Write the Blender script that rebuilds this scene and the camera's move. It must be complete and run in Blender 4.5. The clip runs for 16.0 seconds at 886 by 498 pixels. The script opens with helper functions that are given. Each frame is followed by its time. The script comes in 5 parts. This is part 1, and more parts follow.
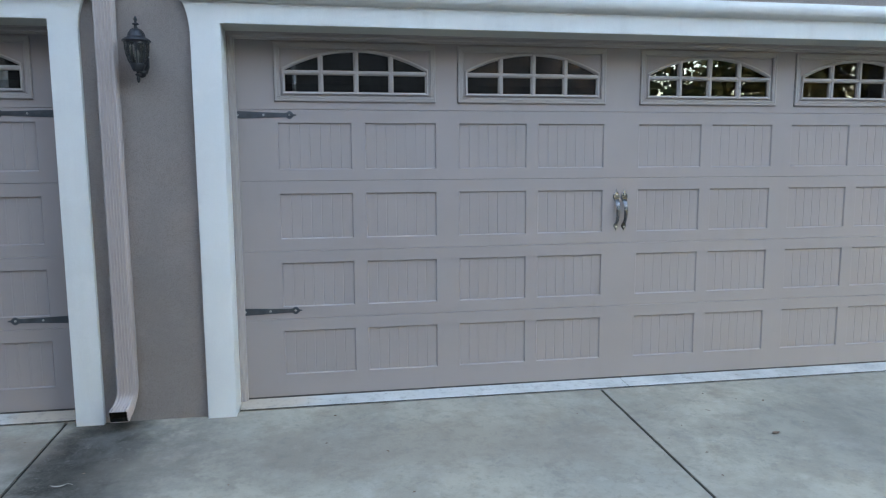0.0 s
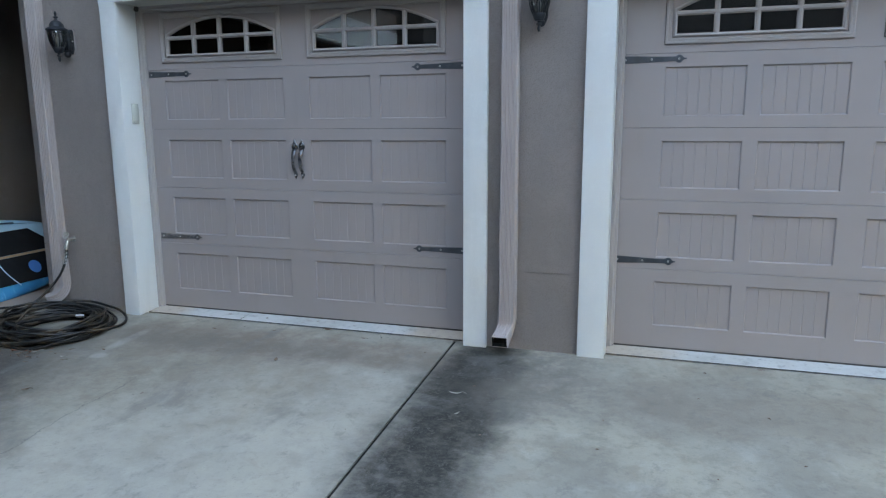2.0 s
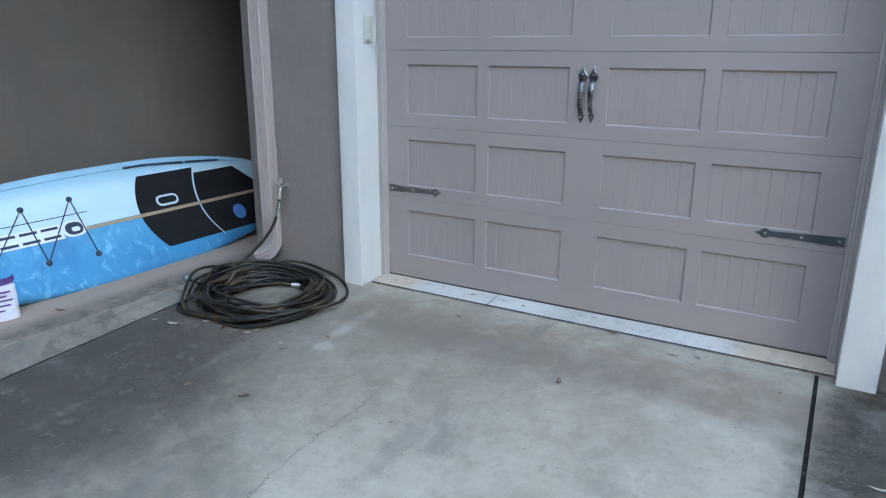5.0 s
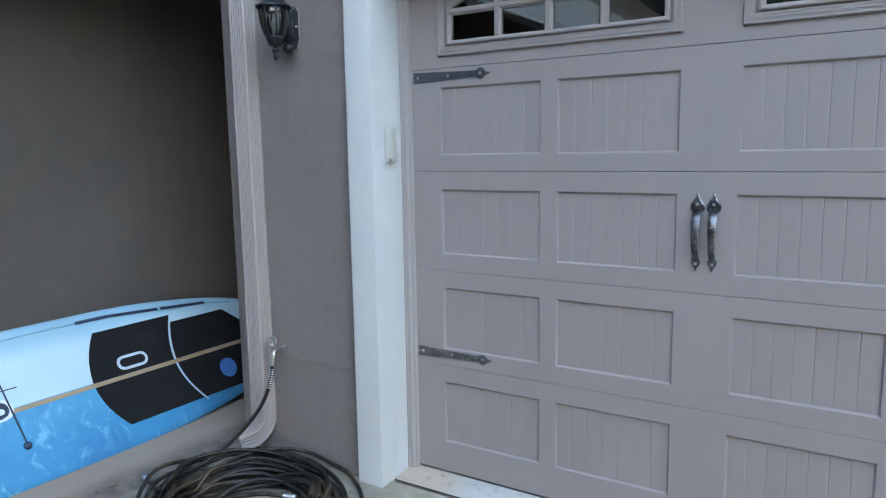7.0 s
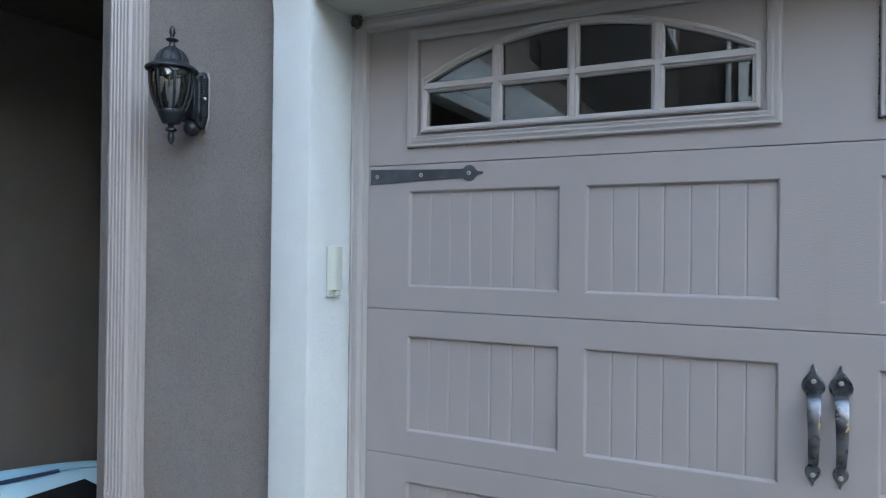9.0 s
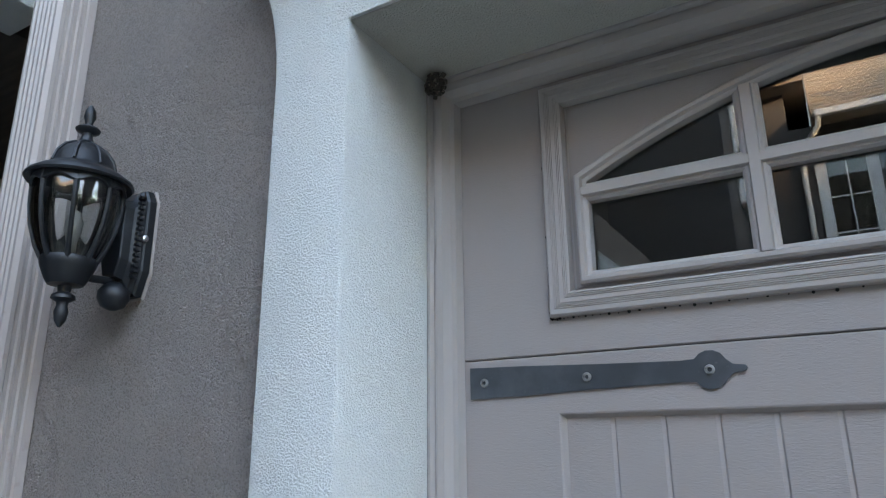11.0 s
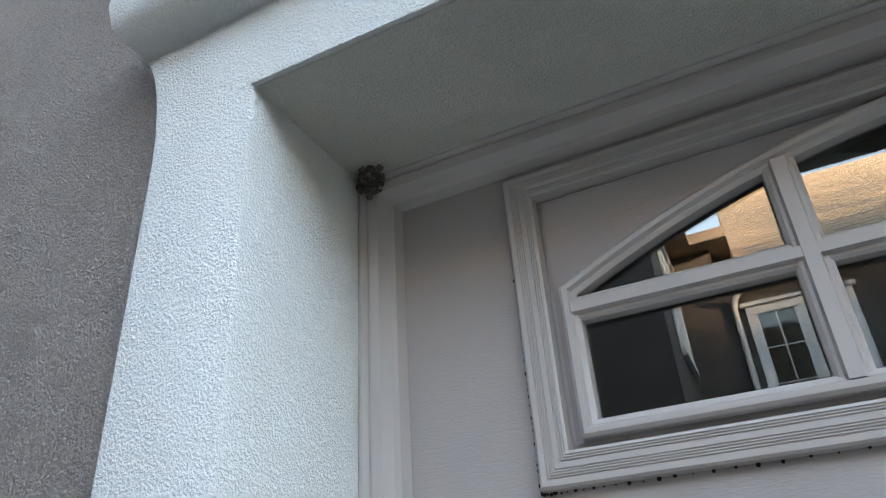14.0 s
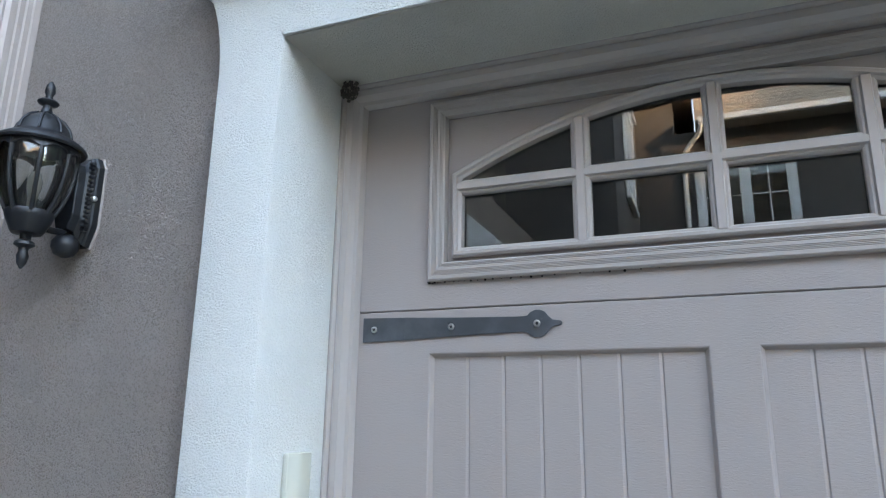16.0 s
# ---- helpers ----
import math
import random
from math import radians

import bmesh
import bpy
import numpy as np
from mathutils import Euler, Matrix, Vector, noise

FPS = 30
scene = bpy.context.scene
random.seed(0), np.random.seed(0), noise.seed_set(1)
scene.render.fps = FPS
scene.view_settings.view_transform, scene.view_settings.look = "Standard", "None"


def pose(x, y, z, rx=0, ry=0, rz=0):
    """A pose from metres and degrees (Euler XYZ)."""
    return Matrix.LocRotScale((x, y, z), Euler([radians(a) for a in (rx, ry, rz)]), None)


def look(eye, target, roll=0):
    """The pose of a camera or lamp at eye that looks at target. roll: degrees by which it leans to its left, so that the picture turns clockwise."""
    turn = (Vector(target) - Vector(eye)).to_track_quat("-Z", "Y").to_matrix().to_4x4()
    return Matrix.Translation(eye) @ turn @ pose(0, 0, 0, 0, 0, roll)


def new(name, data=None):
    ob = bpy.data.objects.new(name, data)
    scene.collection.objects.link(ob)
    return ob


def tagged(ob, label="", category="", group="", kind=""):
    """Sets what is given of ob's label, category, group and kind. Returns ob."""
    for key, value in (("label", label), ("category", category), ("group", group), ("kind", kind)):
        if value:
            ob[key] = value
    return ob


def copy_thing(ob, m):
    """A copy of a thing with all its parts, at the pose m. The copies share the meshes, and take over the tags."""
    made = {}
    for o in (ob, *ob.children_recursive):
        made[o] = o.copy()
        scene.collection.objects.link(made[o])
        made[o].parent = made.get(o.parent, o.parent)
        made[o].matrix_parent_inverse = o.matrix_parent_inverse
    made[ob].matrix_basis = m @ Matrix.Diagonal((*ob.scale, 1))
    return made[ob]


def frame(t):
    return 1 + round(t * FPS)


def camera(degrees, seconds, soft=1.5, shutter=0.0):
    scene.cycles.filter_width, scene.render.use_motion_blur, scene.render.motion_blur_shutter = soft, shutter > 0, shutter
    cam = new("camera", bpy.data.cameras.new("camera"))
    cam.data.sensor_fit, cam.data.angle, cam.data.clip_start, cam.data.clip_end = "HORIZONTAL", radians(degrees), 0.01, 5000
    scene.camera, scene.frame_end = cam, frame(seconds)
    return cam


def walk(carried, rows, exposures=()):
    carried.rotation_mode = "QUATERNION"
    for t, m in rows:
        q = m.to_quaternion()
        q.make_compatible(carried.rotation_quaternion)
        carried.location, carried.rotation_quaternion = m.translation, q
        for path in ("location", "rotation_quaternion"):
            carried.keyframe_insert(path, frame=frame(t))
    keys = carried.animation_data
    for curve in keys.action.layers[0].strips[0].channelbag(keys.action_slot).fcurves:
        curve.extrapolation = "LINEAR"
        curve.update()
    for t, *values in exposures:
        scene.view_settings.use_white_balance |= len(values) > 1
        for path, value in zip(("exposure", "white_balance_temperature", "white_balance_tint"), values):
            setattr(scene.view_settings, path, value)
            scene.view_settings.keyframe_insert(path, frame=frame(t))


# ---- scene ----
cam = camera(65.8, 16.0, soft=1.2)
METRES, EYE, TILT, LEAN, TURN = 7.16, 1.667, 0.0, 0.0, -9.4
ROWS = [
    (0.0, 0.0, 0.0, 0.0, -0.04, -6.99, 0.32),
    (0.5, -0.028, -0.0153, -0.0002, 8.47, -5.4, 1.72),
    (1.0, -0.0412, -0.0169, -0.003, 20.14, -5.05, 0.59),
    (1.5, -0.0382, -0.0117, -0.0082, 26.01, -7.56, 1.27),
    (2.0, -0.0477, -0.0137, -0.0111, 26.74, -10.25, 0.25),
    (2.5, -0.0672, -0.0108, -0.0131, 26.31, -13.42, -0.15),
    (3.0, -0.0982, 0.0128, -0.0111, 30.34, -10.23, 0.25),
    (3.5, -0.1364, 0.0384, -0.0164, 37.44, -10.63, -0.34),
    (4.0, -0.182, 0.0525, -0.0136, 39.54, -12.59, -1.27),
    (6.5, -0.3728, 0.1946, -0.0161, 39.85, -19.01, 0.83),
    (7.0, -0.3989, 0.2228, -0.0012, 41.17, -8.1, 0.9),
    (7.5, -0.4315, 0.2444, -0.0011, 35.53, -3.49, -0.6),
    (8.0, -0.4537, 0.2608, 0.0005, 28.74, -0.68, -1.07),
    (8.5, -0.4856, 0.2967, 0.0065, 31.98, -2.41, -0.25),
    (9.0, -0.5084, 0.3225, 0.0125, 35.52, 0.3, -0.65),
    (9.5, -0.5482, 0.3499, 0.0182, 36.63, 8.3, -1.07),
]
NEAR = [
    (12.0, (-4.101, 4.202, 1.944), (-5.019, 5.824, 2.67), -1.8),
    (12.5, (-4.153, 4.24, 1.944), (-4.948, 5.847, 2.831), -2.2),
    (13.0, (-4.149, 4.217, 1.97), (-4.912, 5.823, 2.887), -2.6),
    (13.5, (-4.134, 4.19, 1.981), (-4.846, 5.785, 2.955), -4.5),
    (14.0, (-4.102, 4.155, 1.981), (-4.817, 5.742, 2.966), -4.0),
    (14.5, (-4.013, 4.124, 1.93), (-4.704, 5.737, 2.888), -0.5),
    (15.0, (-3.877, 4.034, 1.891), (-4.582, 5.759, 2.616), 1.1),
    (15.5, (-3.806, 3.834, 1.877), (-4.501, 5.607, 2.485), 1.1),
    (16.0, (-3.799, 3.622, 1.827), (-4.519, 5.421, 2.322), 0.8),
]
walk(cam, [(t, pose(0, 0, EYE, TILT, LEAN, TURN) @ pose(METRES * x, METRES * y, METRES * z, 90 + pitch, roll, yaw)) for t, x, y, z, yaw, pitch, roll in ROWS]
     + [(t, look(eye, target, roll)) for t, eye, target, roll in NEAR],
     exposures=[(0.0, 4.37, 7550, 18), (1.5, 4.37, 7550, 18), (2.5, 4.31, 7600, 18), (3.0, 4.29, 7650, 19), (3.5, 4.43, 7700, 19), (4.0, 4.78, 7750, 19), (6.5, 4.75, 7700, 19), (8.0, 4.86, 7700, 19), (9.5, 4.80, 7750, 18), (12.5, 4.90, 8300, 19), (14.5, 5.17, 8450, 19), (16.0, 5.22, 8200, 19)])

# ---- light ----
world = bpy.data.worlds.new("evening_sky")
scene.world = world
world.use_nodes = True
sky = world.node_tree.nodes.new("ShaderNodeTexSky")
sky.sky_type, sky.sun_disc = "NISHITA", False
sky.sun_elevation, sky.sun_rotation = radians(9), radians(62)
sky.dust_density, sky.altitude = 0.2, 400
bg = world.node_tree.nodes["Background"]
bg.inputs["Strength"].default_value = 0.15
world.node_tree.links.new(sky.outputs[0], bg.inputs["Color"])

sun = new("sun", bpy.data.lights.new("sun", "SUN"))
sun.data.energy, sun.data.angle, sun.data.color = 2.6, radians(0.6), (1.0, 0.78, 0.55)
sun.matrix_world = look((40 * math.sin(radians(62)), 40 * math.cos(radians(62)), 40 * math.tan(radians(9))), (0, 0, 0))


# ---- materials ----
class Mat:
    """A small node builder round one Principled material, in world metres."""

    def __init__(self, name, colour, rough=0.7, metal=0.0, spec=0.5):
        self.m = bpy.data.materials.new(name)
        self.m.use_nodes = True
        self.t = self.m.node_tree
        self.b = self.t.nodes["Principled BSDF"]
        self.b.inputs["Roughness"].default_value = rough
        self.b.inputs["Metallic"].default_value = metal
        self.b.inputs["Specular IOR Level"].default_value = spec
        self.pos = self.add("ShaderNodeNewGeometry").outputs["Position"]
        self.col = self.rgb(colour)
        self.normal = None

    def add(self, kind):
        return self.t.nodes.new(kind)

    def link(self, a, b):
        self.t.links.new(a, b)

    def rgb(self, c):
        n = self.add("ShaderNodeRGB")
        n.outputs[0].default_value = (*c, 1)
        return n.outputs[0]

    def math(self, op, a, b=0.0, clamp=False):
        n = self.add("ShaderNodeMath")
        n.operation, n.use_clamp = op, clamp
        for i, v in enumerate((a, b)):
            if isinstance(v, (int, float)):
                n.inputs[i].default_value = v
            else:
                self.link(v, n.inputs[i])
        return n.outputs[0]

    def moved(self, scale=(1, 1, 1), loc=(0, 0, 0)):
        n = self.add("ShaderNodeMapping")
        n.inputs["Scale"].default_value = scale
        n.inputs["Location"].default_value = loc
        self.link(self.pos, n.inputs["Vector"])
        return n.outputs[0]

    def noise(self, scale, detail=4.0, rough=0.55, stretch=(1, 1, 1), distort=0.0):
        n = self.add("ShaderNodeTexNoise")
        n.inputs["Scale"].default_value, n.inputs["Detail"].default_value = scale, detail
        n.inputs["Roughness"].default_value, n.inputs["Distortion"].default_value = rough, distort
        self.link(self.moved(stretch), n.inputs["Vector"])
        return n.outputs["Fac"]

    def ramp(self, fac, a, b, lo=0.0, hi=1.0):
        n = self.add("ShaderNodeMapRange")
        n.interpolation_type = "SMOOTHSTEP"
        for k, v in (("From Min", a), ("From Max", b), ("To Min", lo), ("To Max", hi)):
            n.inputs[k].default_value = v
        self.link(fac, n.inputs["Value"])
        return n.outputs[0]

    def blend(self, fac, colour, mode="MIX"):
        n = self.add("ShaderNodeMix")
        n.data_type, n.blend_type = "RGBA", mode
        if isinstance(fac, (int, float)):
            n.inputs["Factor"].default_value = fac
        else:
            self.link(fac, n.inputs["Factor"])
        self.link(self.col, n.inputs[6])
        if isinstance(colour, tuple):
            n.inputs[7].default_value = (*colour, 1)
        else:
            self.link(colour, n.inputs[7])
        self.col = n.outputs[2]
        return self

    def bump(self, height, strength, distance):
        n = self.add("ShaderNodeBump")
        n.inputs["Strength"].default_value, n.inputs["Distance"].default_value = strength, distance
        self.link(height, n.inputs["Height"])
        if self.normal is not None:
            self.link(self.normal, n.inputs["Normal"])
        self.normal = n.outputs[0]
        return self

    def patch(self, centre, radii, ragged=0.5, scale=3.0, soft=0.5):
        """A ragged round mask: 1 inside, 0 outside."""
        n = self.add("ShaderNodeVectorMath")
        n.operation = "SUBTRACT"
        self.link(self.pos, n.inputs[0])
        n.inputs[1].default_value = centre
        d = self.add("ShaderNodeVectorMath")
        d.operation = "DIVIDE"
        self.link(n.outputs[0], d.inputs[0])
        d.inputs[1].default_value = radii
        l = self.add("ShaderNodeVectorMath")
        l.operation = "LENGTH"
        self.link(d.outputs[0], l.inputs[0])
        w = self.math("MULTIPLY", self.math("SUBTRACT", self.noise(scale, 6, 0.65), 0.5), ragged * 2)
        return self.ramp(self.math("ADD", l.outputs["Value"], w), 1.0 - soft, 1.0 + soft, 1.0, 0.0)

    def broken(self, mask, amount, scale, depth=0.6):
        """Breaks a mask up with finer noise."""
        n = self.ramp(self.noise(scale, 8, 0.75, distort=0.1), 0.36, 0.64, 1.0 - depth, 1.0)
        return self.math("MULTIPLY", self.math("MULTIPLY", mask, n), amount)

    def rough(self, fac, lo, hi):
        self.link(self.ramp(fac, 0.3, 0.7, lo, hi), self.b.inputs["Roughness"])
        return self

    def done(self):
        self.link(self.col, self.b.inputs["Base Color"])
        if self.normal is not None:
            self.link(self.normal, self.b.inputs["Normal"])
        return self.m


def stucco(name, base, dark, grain, depth, pit_shade, dirt=1.0):
    k = Mat(name, base, 0.95, spec=0.08)
    k.blend(k.ramp(k.noise(1.3, 5), 0.35, 0.7), dark)
    k.blend(k.ramp(k.noise(1.0, 4, 0.6, (5, 5, 0.5)), 0.5, 0.75, 0, 0.35), tuple(c * 0.8 for c in base))
    g = k.noise(grain, 3, 0.65, distort=0.1)
    # Shade in the grain's hollows, put into the colour.
    k.blend(k.ramp(g, 0.36, 0.52, pit_shade, 0.0), tuple(c * 0.42 for c in base))
    k.blend(k.ramp(k.noise(22, 6, 0.75), 0.5, 0.7, 0.0, 0.35 * dirt), tuple(c * 0.78 for c in base))
    k.blend(k.ramp(k.noise(0.8, 5, 0.65, (7, 7, 0.7)), 0.5, 0.68, 0, 0.4 * dirt), tuple(c * 0.84 for c in base))
    k.blend(k.ramp(k.noise(5.0, 6, 0.7), 0.5, 0.75, 0.0, 0.3), tuple(c * 1.12 for c in base))
    k.bump(k.ramp(g, 0.36, 0.64), 1.0, depth)
    k.bump(k.noise(14, 3), 0.25, 0.012)
    return k.done()


M_STUCCO = stucco("taupe_stucco", (0.495, 0.429, 0.394), (0.437, 0.379, 0.348), 290, 0.0090, 0.52)
# Browner, darker copy of the taupe: the porch shade is in its colour.
M_STUCCO_SHADED = stucco("shaded_brown_stucco", (0.350, 0.298, 0.262), (0.315, 0.268, 0.236), 290, 0.0080, 0.35)
M_SOFFIT = stucco("greige_stucco", (0.60, 0.59, 0.53), (0.56, 0.55, 0.49), 300, 0.0022, 0.06, 0.4)
M_TRIM = stucco("white_stucco", (0.845, 0.855, 0.828), (0.81, 0.822, 0.80), 310, 0.0028, 0.06, 0.2)

k = Mat("taupe_door_paint", (0.288, 0.253, 0.249), 0.5, spec=0.4)
k.blend(k.ramp(k.noise(2.0, 5), 0.35, 0.7, 0, 0.5), (0.266, 0.234, 0.23))
k.blend(k.ramp(k.noise(1.2, 5, 0.6, (6, 1, 1)), 0.55, 0.8, 0, 0.3), (0.215, 0.19, 0.185))
k.bump(k.noise(95, 4, 0.65, (1, 1, 4), 0.6), 0.5, 0.0015)
k.rough(k.noise(5, 4), 0.42, 0.58)
M_DOOR = k.done()

k = Mat("taupe_frame_paint", (0.350, 0.318, 0.306), 0.45, spec=0.45)
k.blend(k.ramp(k.noise(4, 4), 0.4, 0.75, 0, 0.3), (0.31, 0.28, 0.268))
M_FRAME = k.done()

k = Mat("taupe_downspout_paint", (0.350, 0.298, 0.282), 0.4, spec=0.5)
k.blend(k.ramp(k.noise(2.5, 5, 0.6, (4, 4, 0.6)), 0.45, 0.8, 0, 0.5), (0.30, 0.265, 0.245))
k.blend(k.ramp(k.noise(40, 3), 0.62, 0.7, 0, 0.5), (0.30, 0.24, 0.22))
M_SPOUT = k.done()

k = Mat("driveway_concrete", (0.345, 0.328, 0.278), 0.88, spec=0.3)
k.blend(k.ramp(k.noise(0.9, 6, 0.6), 0.35, 0.68), (0.265, 0.26, 0.235))
k.blend(k.ramp(k.noise(2.6, 7, 0.65, distort=0.2), 0.5, 0.75, 0, 0.6), (0.215, 0.21, 0.19))
k.blend(k.ramp(k.noise(7, 6, 0.7), 0.55, 0.75, 0, 0.4), (0.42, 0.41, 0.37))
k.blend(k.ramp(k.noise(1.7, 8, 0.68, distort=0.15), 0.47, 0.60, 0, 0.5), (0.215, 0.2, 0.172))
k.blend(k.ramp(k.noise(5.5, 8, 0.72, distort=0.2), 0.5, 0.64, 0, 0.45), (0.20, 0.19, 0.165))
k.blend(k.ramp(k.noise(4.0, 8, 0.75), 0.56, 0.68, 0, 0.5), (0.42, 0.41, 0.37))
k.blend(k.ramp(k.noise(16, 7, 0.75, distort=0.15), 0.5, 0.72, 0, 0.5), (0.17, 0.162, 0.14))
k.blend(k.ramp(k.noise(3.3, 8, 0.72, (1, 1.4, 1), 0.2), 0.53, 0.63, 0, 0.35), (0.235, 0.20, 0.165))
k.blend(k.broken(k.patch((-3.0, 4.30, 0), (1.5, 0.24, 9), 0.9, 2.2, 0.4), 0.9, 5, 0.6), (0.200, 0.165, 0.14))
k.blend(k.broken(k.patch((-2.52, 2.75, 0), (1.05, 1.40, 9), 0.35, 3.5, 0.09), 0.55, 6, 0.5), (0.41, 0.395, 0.36))
k.blend(k.broken(k.patch((-3.9, 3.75, 0), (1.5, 0.8, 9), 0.9, 2.2, 0.5), 0.55, 5, 0.6), (0.185, 0.155, 0.125))
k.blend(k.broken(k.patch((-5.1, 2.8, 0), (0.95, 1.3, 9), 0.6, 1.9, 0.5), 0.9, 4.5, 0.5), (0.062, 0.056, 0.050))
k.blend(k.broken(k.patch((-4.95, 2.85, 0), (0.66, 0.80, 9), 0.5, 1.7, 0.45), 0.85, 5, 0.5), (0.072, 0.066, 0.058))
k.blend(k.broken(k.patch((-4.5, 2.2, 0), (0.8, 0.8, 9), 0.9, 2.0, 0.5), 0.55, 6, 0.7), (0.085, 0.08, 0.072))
k.blend(k.math("MULTIPLY", k.patch((-4.17, 3.76, 0), (0.06, 0.05, 9), 0.4, 12, 0.4), 0.5), (0.40, 0.39, 0.36))
k.blend(k.math("MULTIPLY", k.patch((-4.21, 4.08, 0), (0.05, 0.22, 9), 0.4, 6, 0.5), 0.6), (0.38, 0.37, 0.34))
k.blend(k.broken(k.patch((-1.46, 3.0, 0), (0.33, 1.75, 9), 0.8, 4.0, 0.6), 0.8, 8, 0.7), (0.085, 0.084, 0.078))
k.blend(k.broken(k.patch((-1.44, 3.45, 0), (0.30, 1.55, 9), 0.7, 5.0, 0.5), 0.95, 9, 0.35), (0.020, 0.020, 0.018))
k.blend(k.broken(k.patch((-1.42, 4.35, 0), (0.24, 0.45, 9), 0.7, 6.0, 0.5), 0.9, 11, 0.4), (0.022, 0.022, 0.02))
k.blend(k.broken(k.patch((-1.05, 4.2, 0), (0.35, 0.5, 9), 0.9, 6.0, 0.5), 0.6, 9, 0.7), (0.10, 0.098, 0.09))
k.blend(k.broken(k.patch((-0.9, 3.9, 0), (0.45, 0.35, 9), 0.9, 5.0, 0.6), 0.5, 8, 0.8), (0.16, 0.155, 0.145))
k.blend(k.math("MULTIPLY", k.patch((0.6, 4.0, 0), (1.5, 0.35, 9), 0.9, 3.0, 0.6), 0.5), (0.195, 0.17, 0.145))
k.blend(k.math("MULTIPLY", k.patch((3.4, 3.8, 0), (0.9, 0.55, 9), 0.9, 3.0, 0.6), 0.5), (0.15, 0.152, 0.142))
k.blend(1.0, (1.065, 1.0, 0.925), "MULTIPLY")
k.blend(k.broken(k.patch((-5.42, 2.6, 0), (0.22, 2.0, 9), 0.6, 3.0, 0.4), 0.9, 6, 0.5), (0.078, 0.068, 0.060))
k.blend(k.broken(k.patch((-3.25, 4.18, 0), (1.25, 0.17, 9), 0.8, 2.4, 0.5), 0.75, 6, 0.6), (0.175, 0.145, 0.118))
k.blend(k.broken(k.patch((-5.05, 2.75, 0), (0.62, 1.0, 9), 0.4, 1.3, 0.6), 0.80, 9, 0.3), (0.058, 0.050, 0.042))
k.blend(k.ramp(k.noise(1.5, 7, 0.65, (0.7, 1.5, 1), 0.6), 0.54, 0.70, 0, 0.15), (0.40, 0.39, 0.36))
k.blend(k.ramp(k.noise(9, 8, 0.78, (1, 1, 1), 0.3), 0.54, 0.66, 0, 0.45), (0.19, 0.175, 0.15))
k.blend(k.ramp(k.noise(1.9, 7, 0.7, (1.4, 0.7, 1), 0.4), 0.56, 0.68, 0, 0.45), (0.165, 0.155, 0.14))
k.blend(k.ramp(k.noise(70, 3, 0.7), 0.6, 0.72, 0, 0.4), (0.16, 0.16, 0.15))
sep = k.add("ShaderNodeSeparateXYZ")
k.link(k.pos, sep.inputs[0])
wob = k.math("MULTIPLY", k.math("SUBTRACT", k.noise(2.2, 6, 0.7), 0.5), 0.22)
off = k.math("ABSOLUTE", k.math("ADD", k.math("ADD", sep.outputs["X"], 3.62), wob))
crack = k.math("MULTIPLY", k.ramp(off, 0.001, 0.006, 1, 0), k.ramp(k.math("ADD", sep.outputs["Y"], k.math("MULTIPLY", k.noise(3, 3), 2.0)), 4.3, 5.0, 0.45, 0))
k.blend(crack, (0.10, 0.095, 0.085))
k.bump(k.noise(120, 4, 0.7), 0.5, 0.004)
k.bump(crack, -0.5, 0.004)
M_DRIVE = k.done()

k = Mat("porch_concrete", (0.36, 0.27, 0.21), 0.85, spec=0.3)
k.blend(k.ramp(k.noise(1.5, 6, 0.6), 0.35, 0.7), (0.37, 0.29, 0.235))
k.blend(k.ramp(k.noise(8, 6, 0.7), 0.55, 0.75, 0, 0.5), (0.21, 0.165, 0.135))
k.blend(k.broken(k.patch((-5.55, 3.2, 0), (0.26, 9.0, 9), 0.5, 3.0, 0.4), 0.9, 6, 0.5), (0.095, 0.085, 0.075))
k.bump(k.noise(110, 4, 0.7), 0.3, 0.003)
M_PORCH = k.done()

k = Mat("apron_concrete", (0.255, 0.225, 0.19), 0.88, spec=0.3)
k.blend(k.ramp(k.noise(2.2, 6, 0.65), 0.4, 0.7), (0.19, 0.172, 0.148))
k.blend(k.ramp(k.noise(7, 7, 0.72), 0.48, 0.64, 0, 0.8), (0.10, 0.09, 0.08))
k.blend(k.broken(k.patch((-5.5, 2.2, 0), (0.5, 1.3, 9), 0.8, 2.5, 0.5), 0.7, 5, 0.5), (0.10, 0.092, 0.082))
k.bump(k.noise(110, 4, 0.7), 0.4, 0.004)
M_APRON = k.done()

k = Mat("sill_concrete", (0.50, 0.49, 0.46), 0.85, spec=0.3)
k.blend(k.ramp(k.noise(2.0, 6, 0.65), 0.4, 0.7), (0.37, 0.36, 0.33))
k.blend(k.math("MULTIPLY", k.patch((-1.85, 4.8, 0), (0.30, 0.3, 9), 0.5, 4, 0.4), 0.8), (0.44, 0.345, 0.26))
k.blend(k.math("MULTIPLY", k.patch((-4.45, 4.8, 0), (0.25, 0.3, 9), 0.5, 4, 0.4), 0.8), (0.44, 0.345, 0.26))
k.blend(k.math("MULTIPLY", k.patch((-0.5, 4.8, 0), (0.30, 0.3, 9), 0.5, 4, 0.4), 0.8), (0.44, 0.36, 0.28))
k.blend(k.ramp(k.noise(30, 5, 0.7), 0.56, 0.72, 0, 0.65), (0.17, 0.16, 0.15))
k.blend(k.ramp(k.noise(9, 6, 0.75), 0.52, 0.70, 0, 0.6), (0.23, 0.21, 0.19))
k.bump(k.noise(110, 4, 0.7), 0.3, 0.003)
M_SILL = k.done()

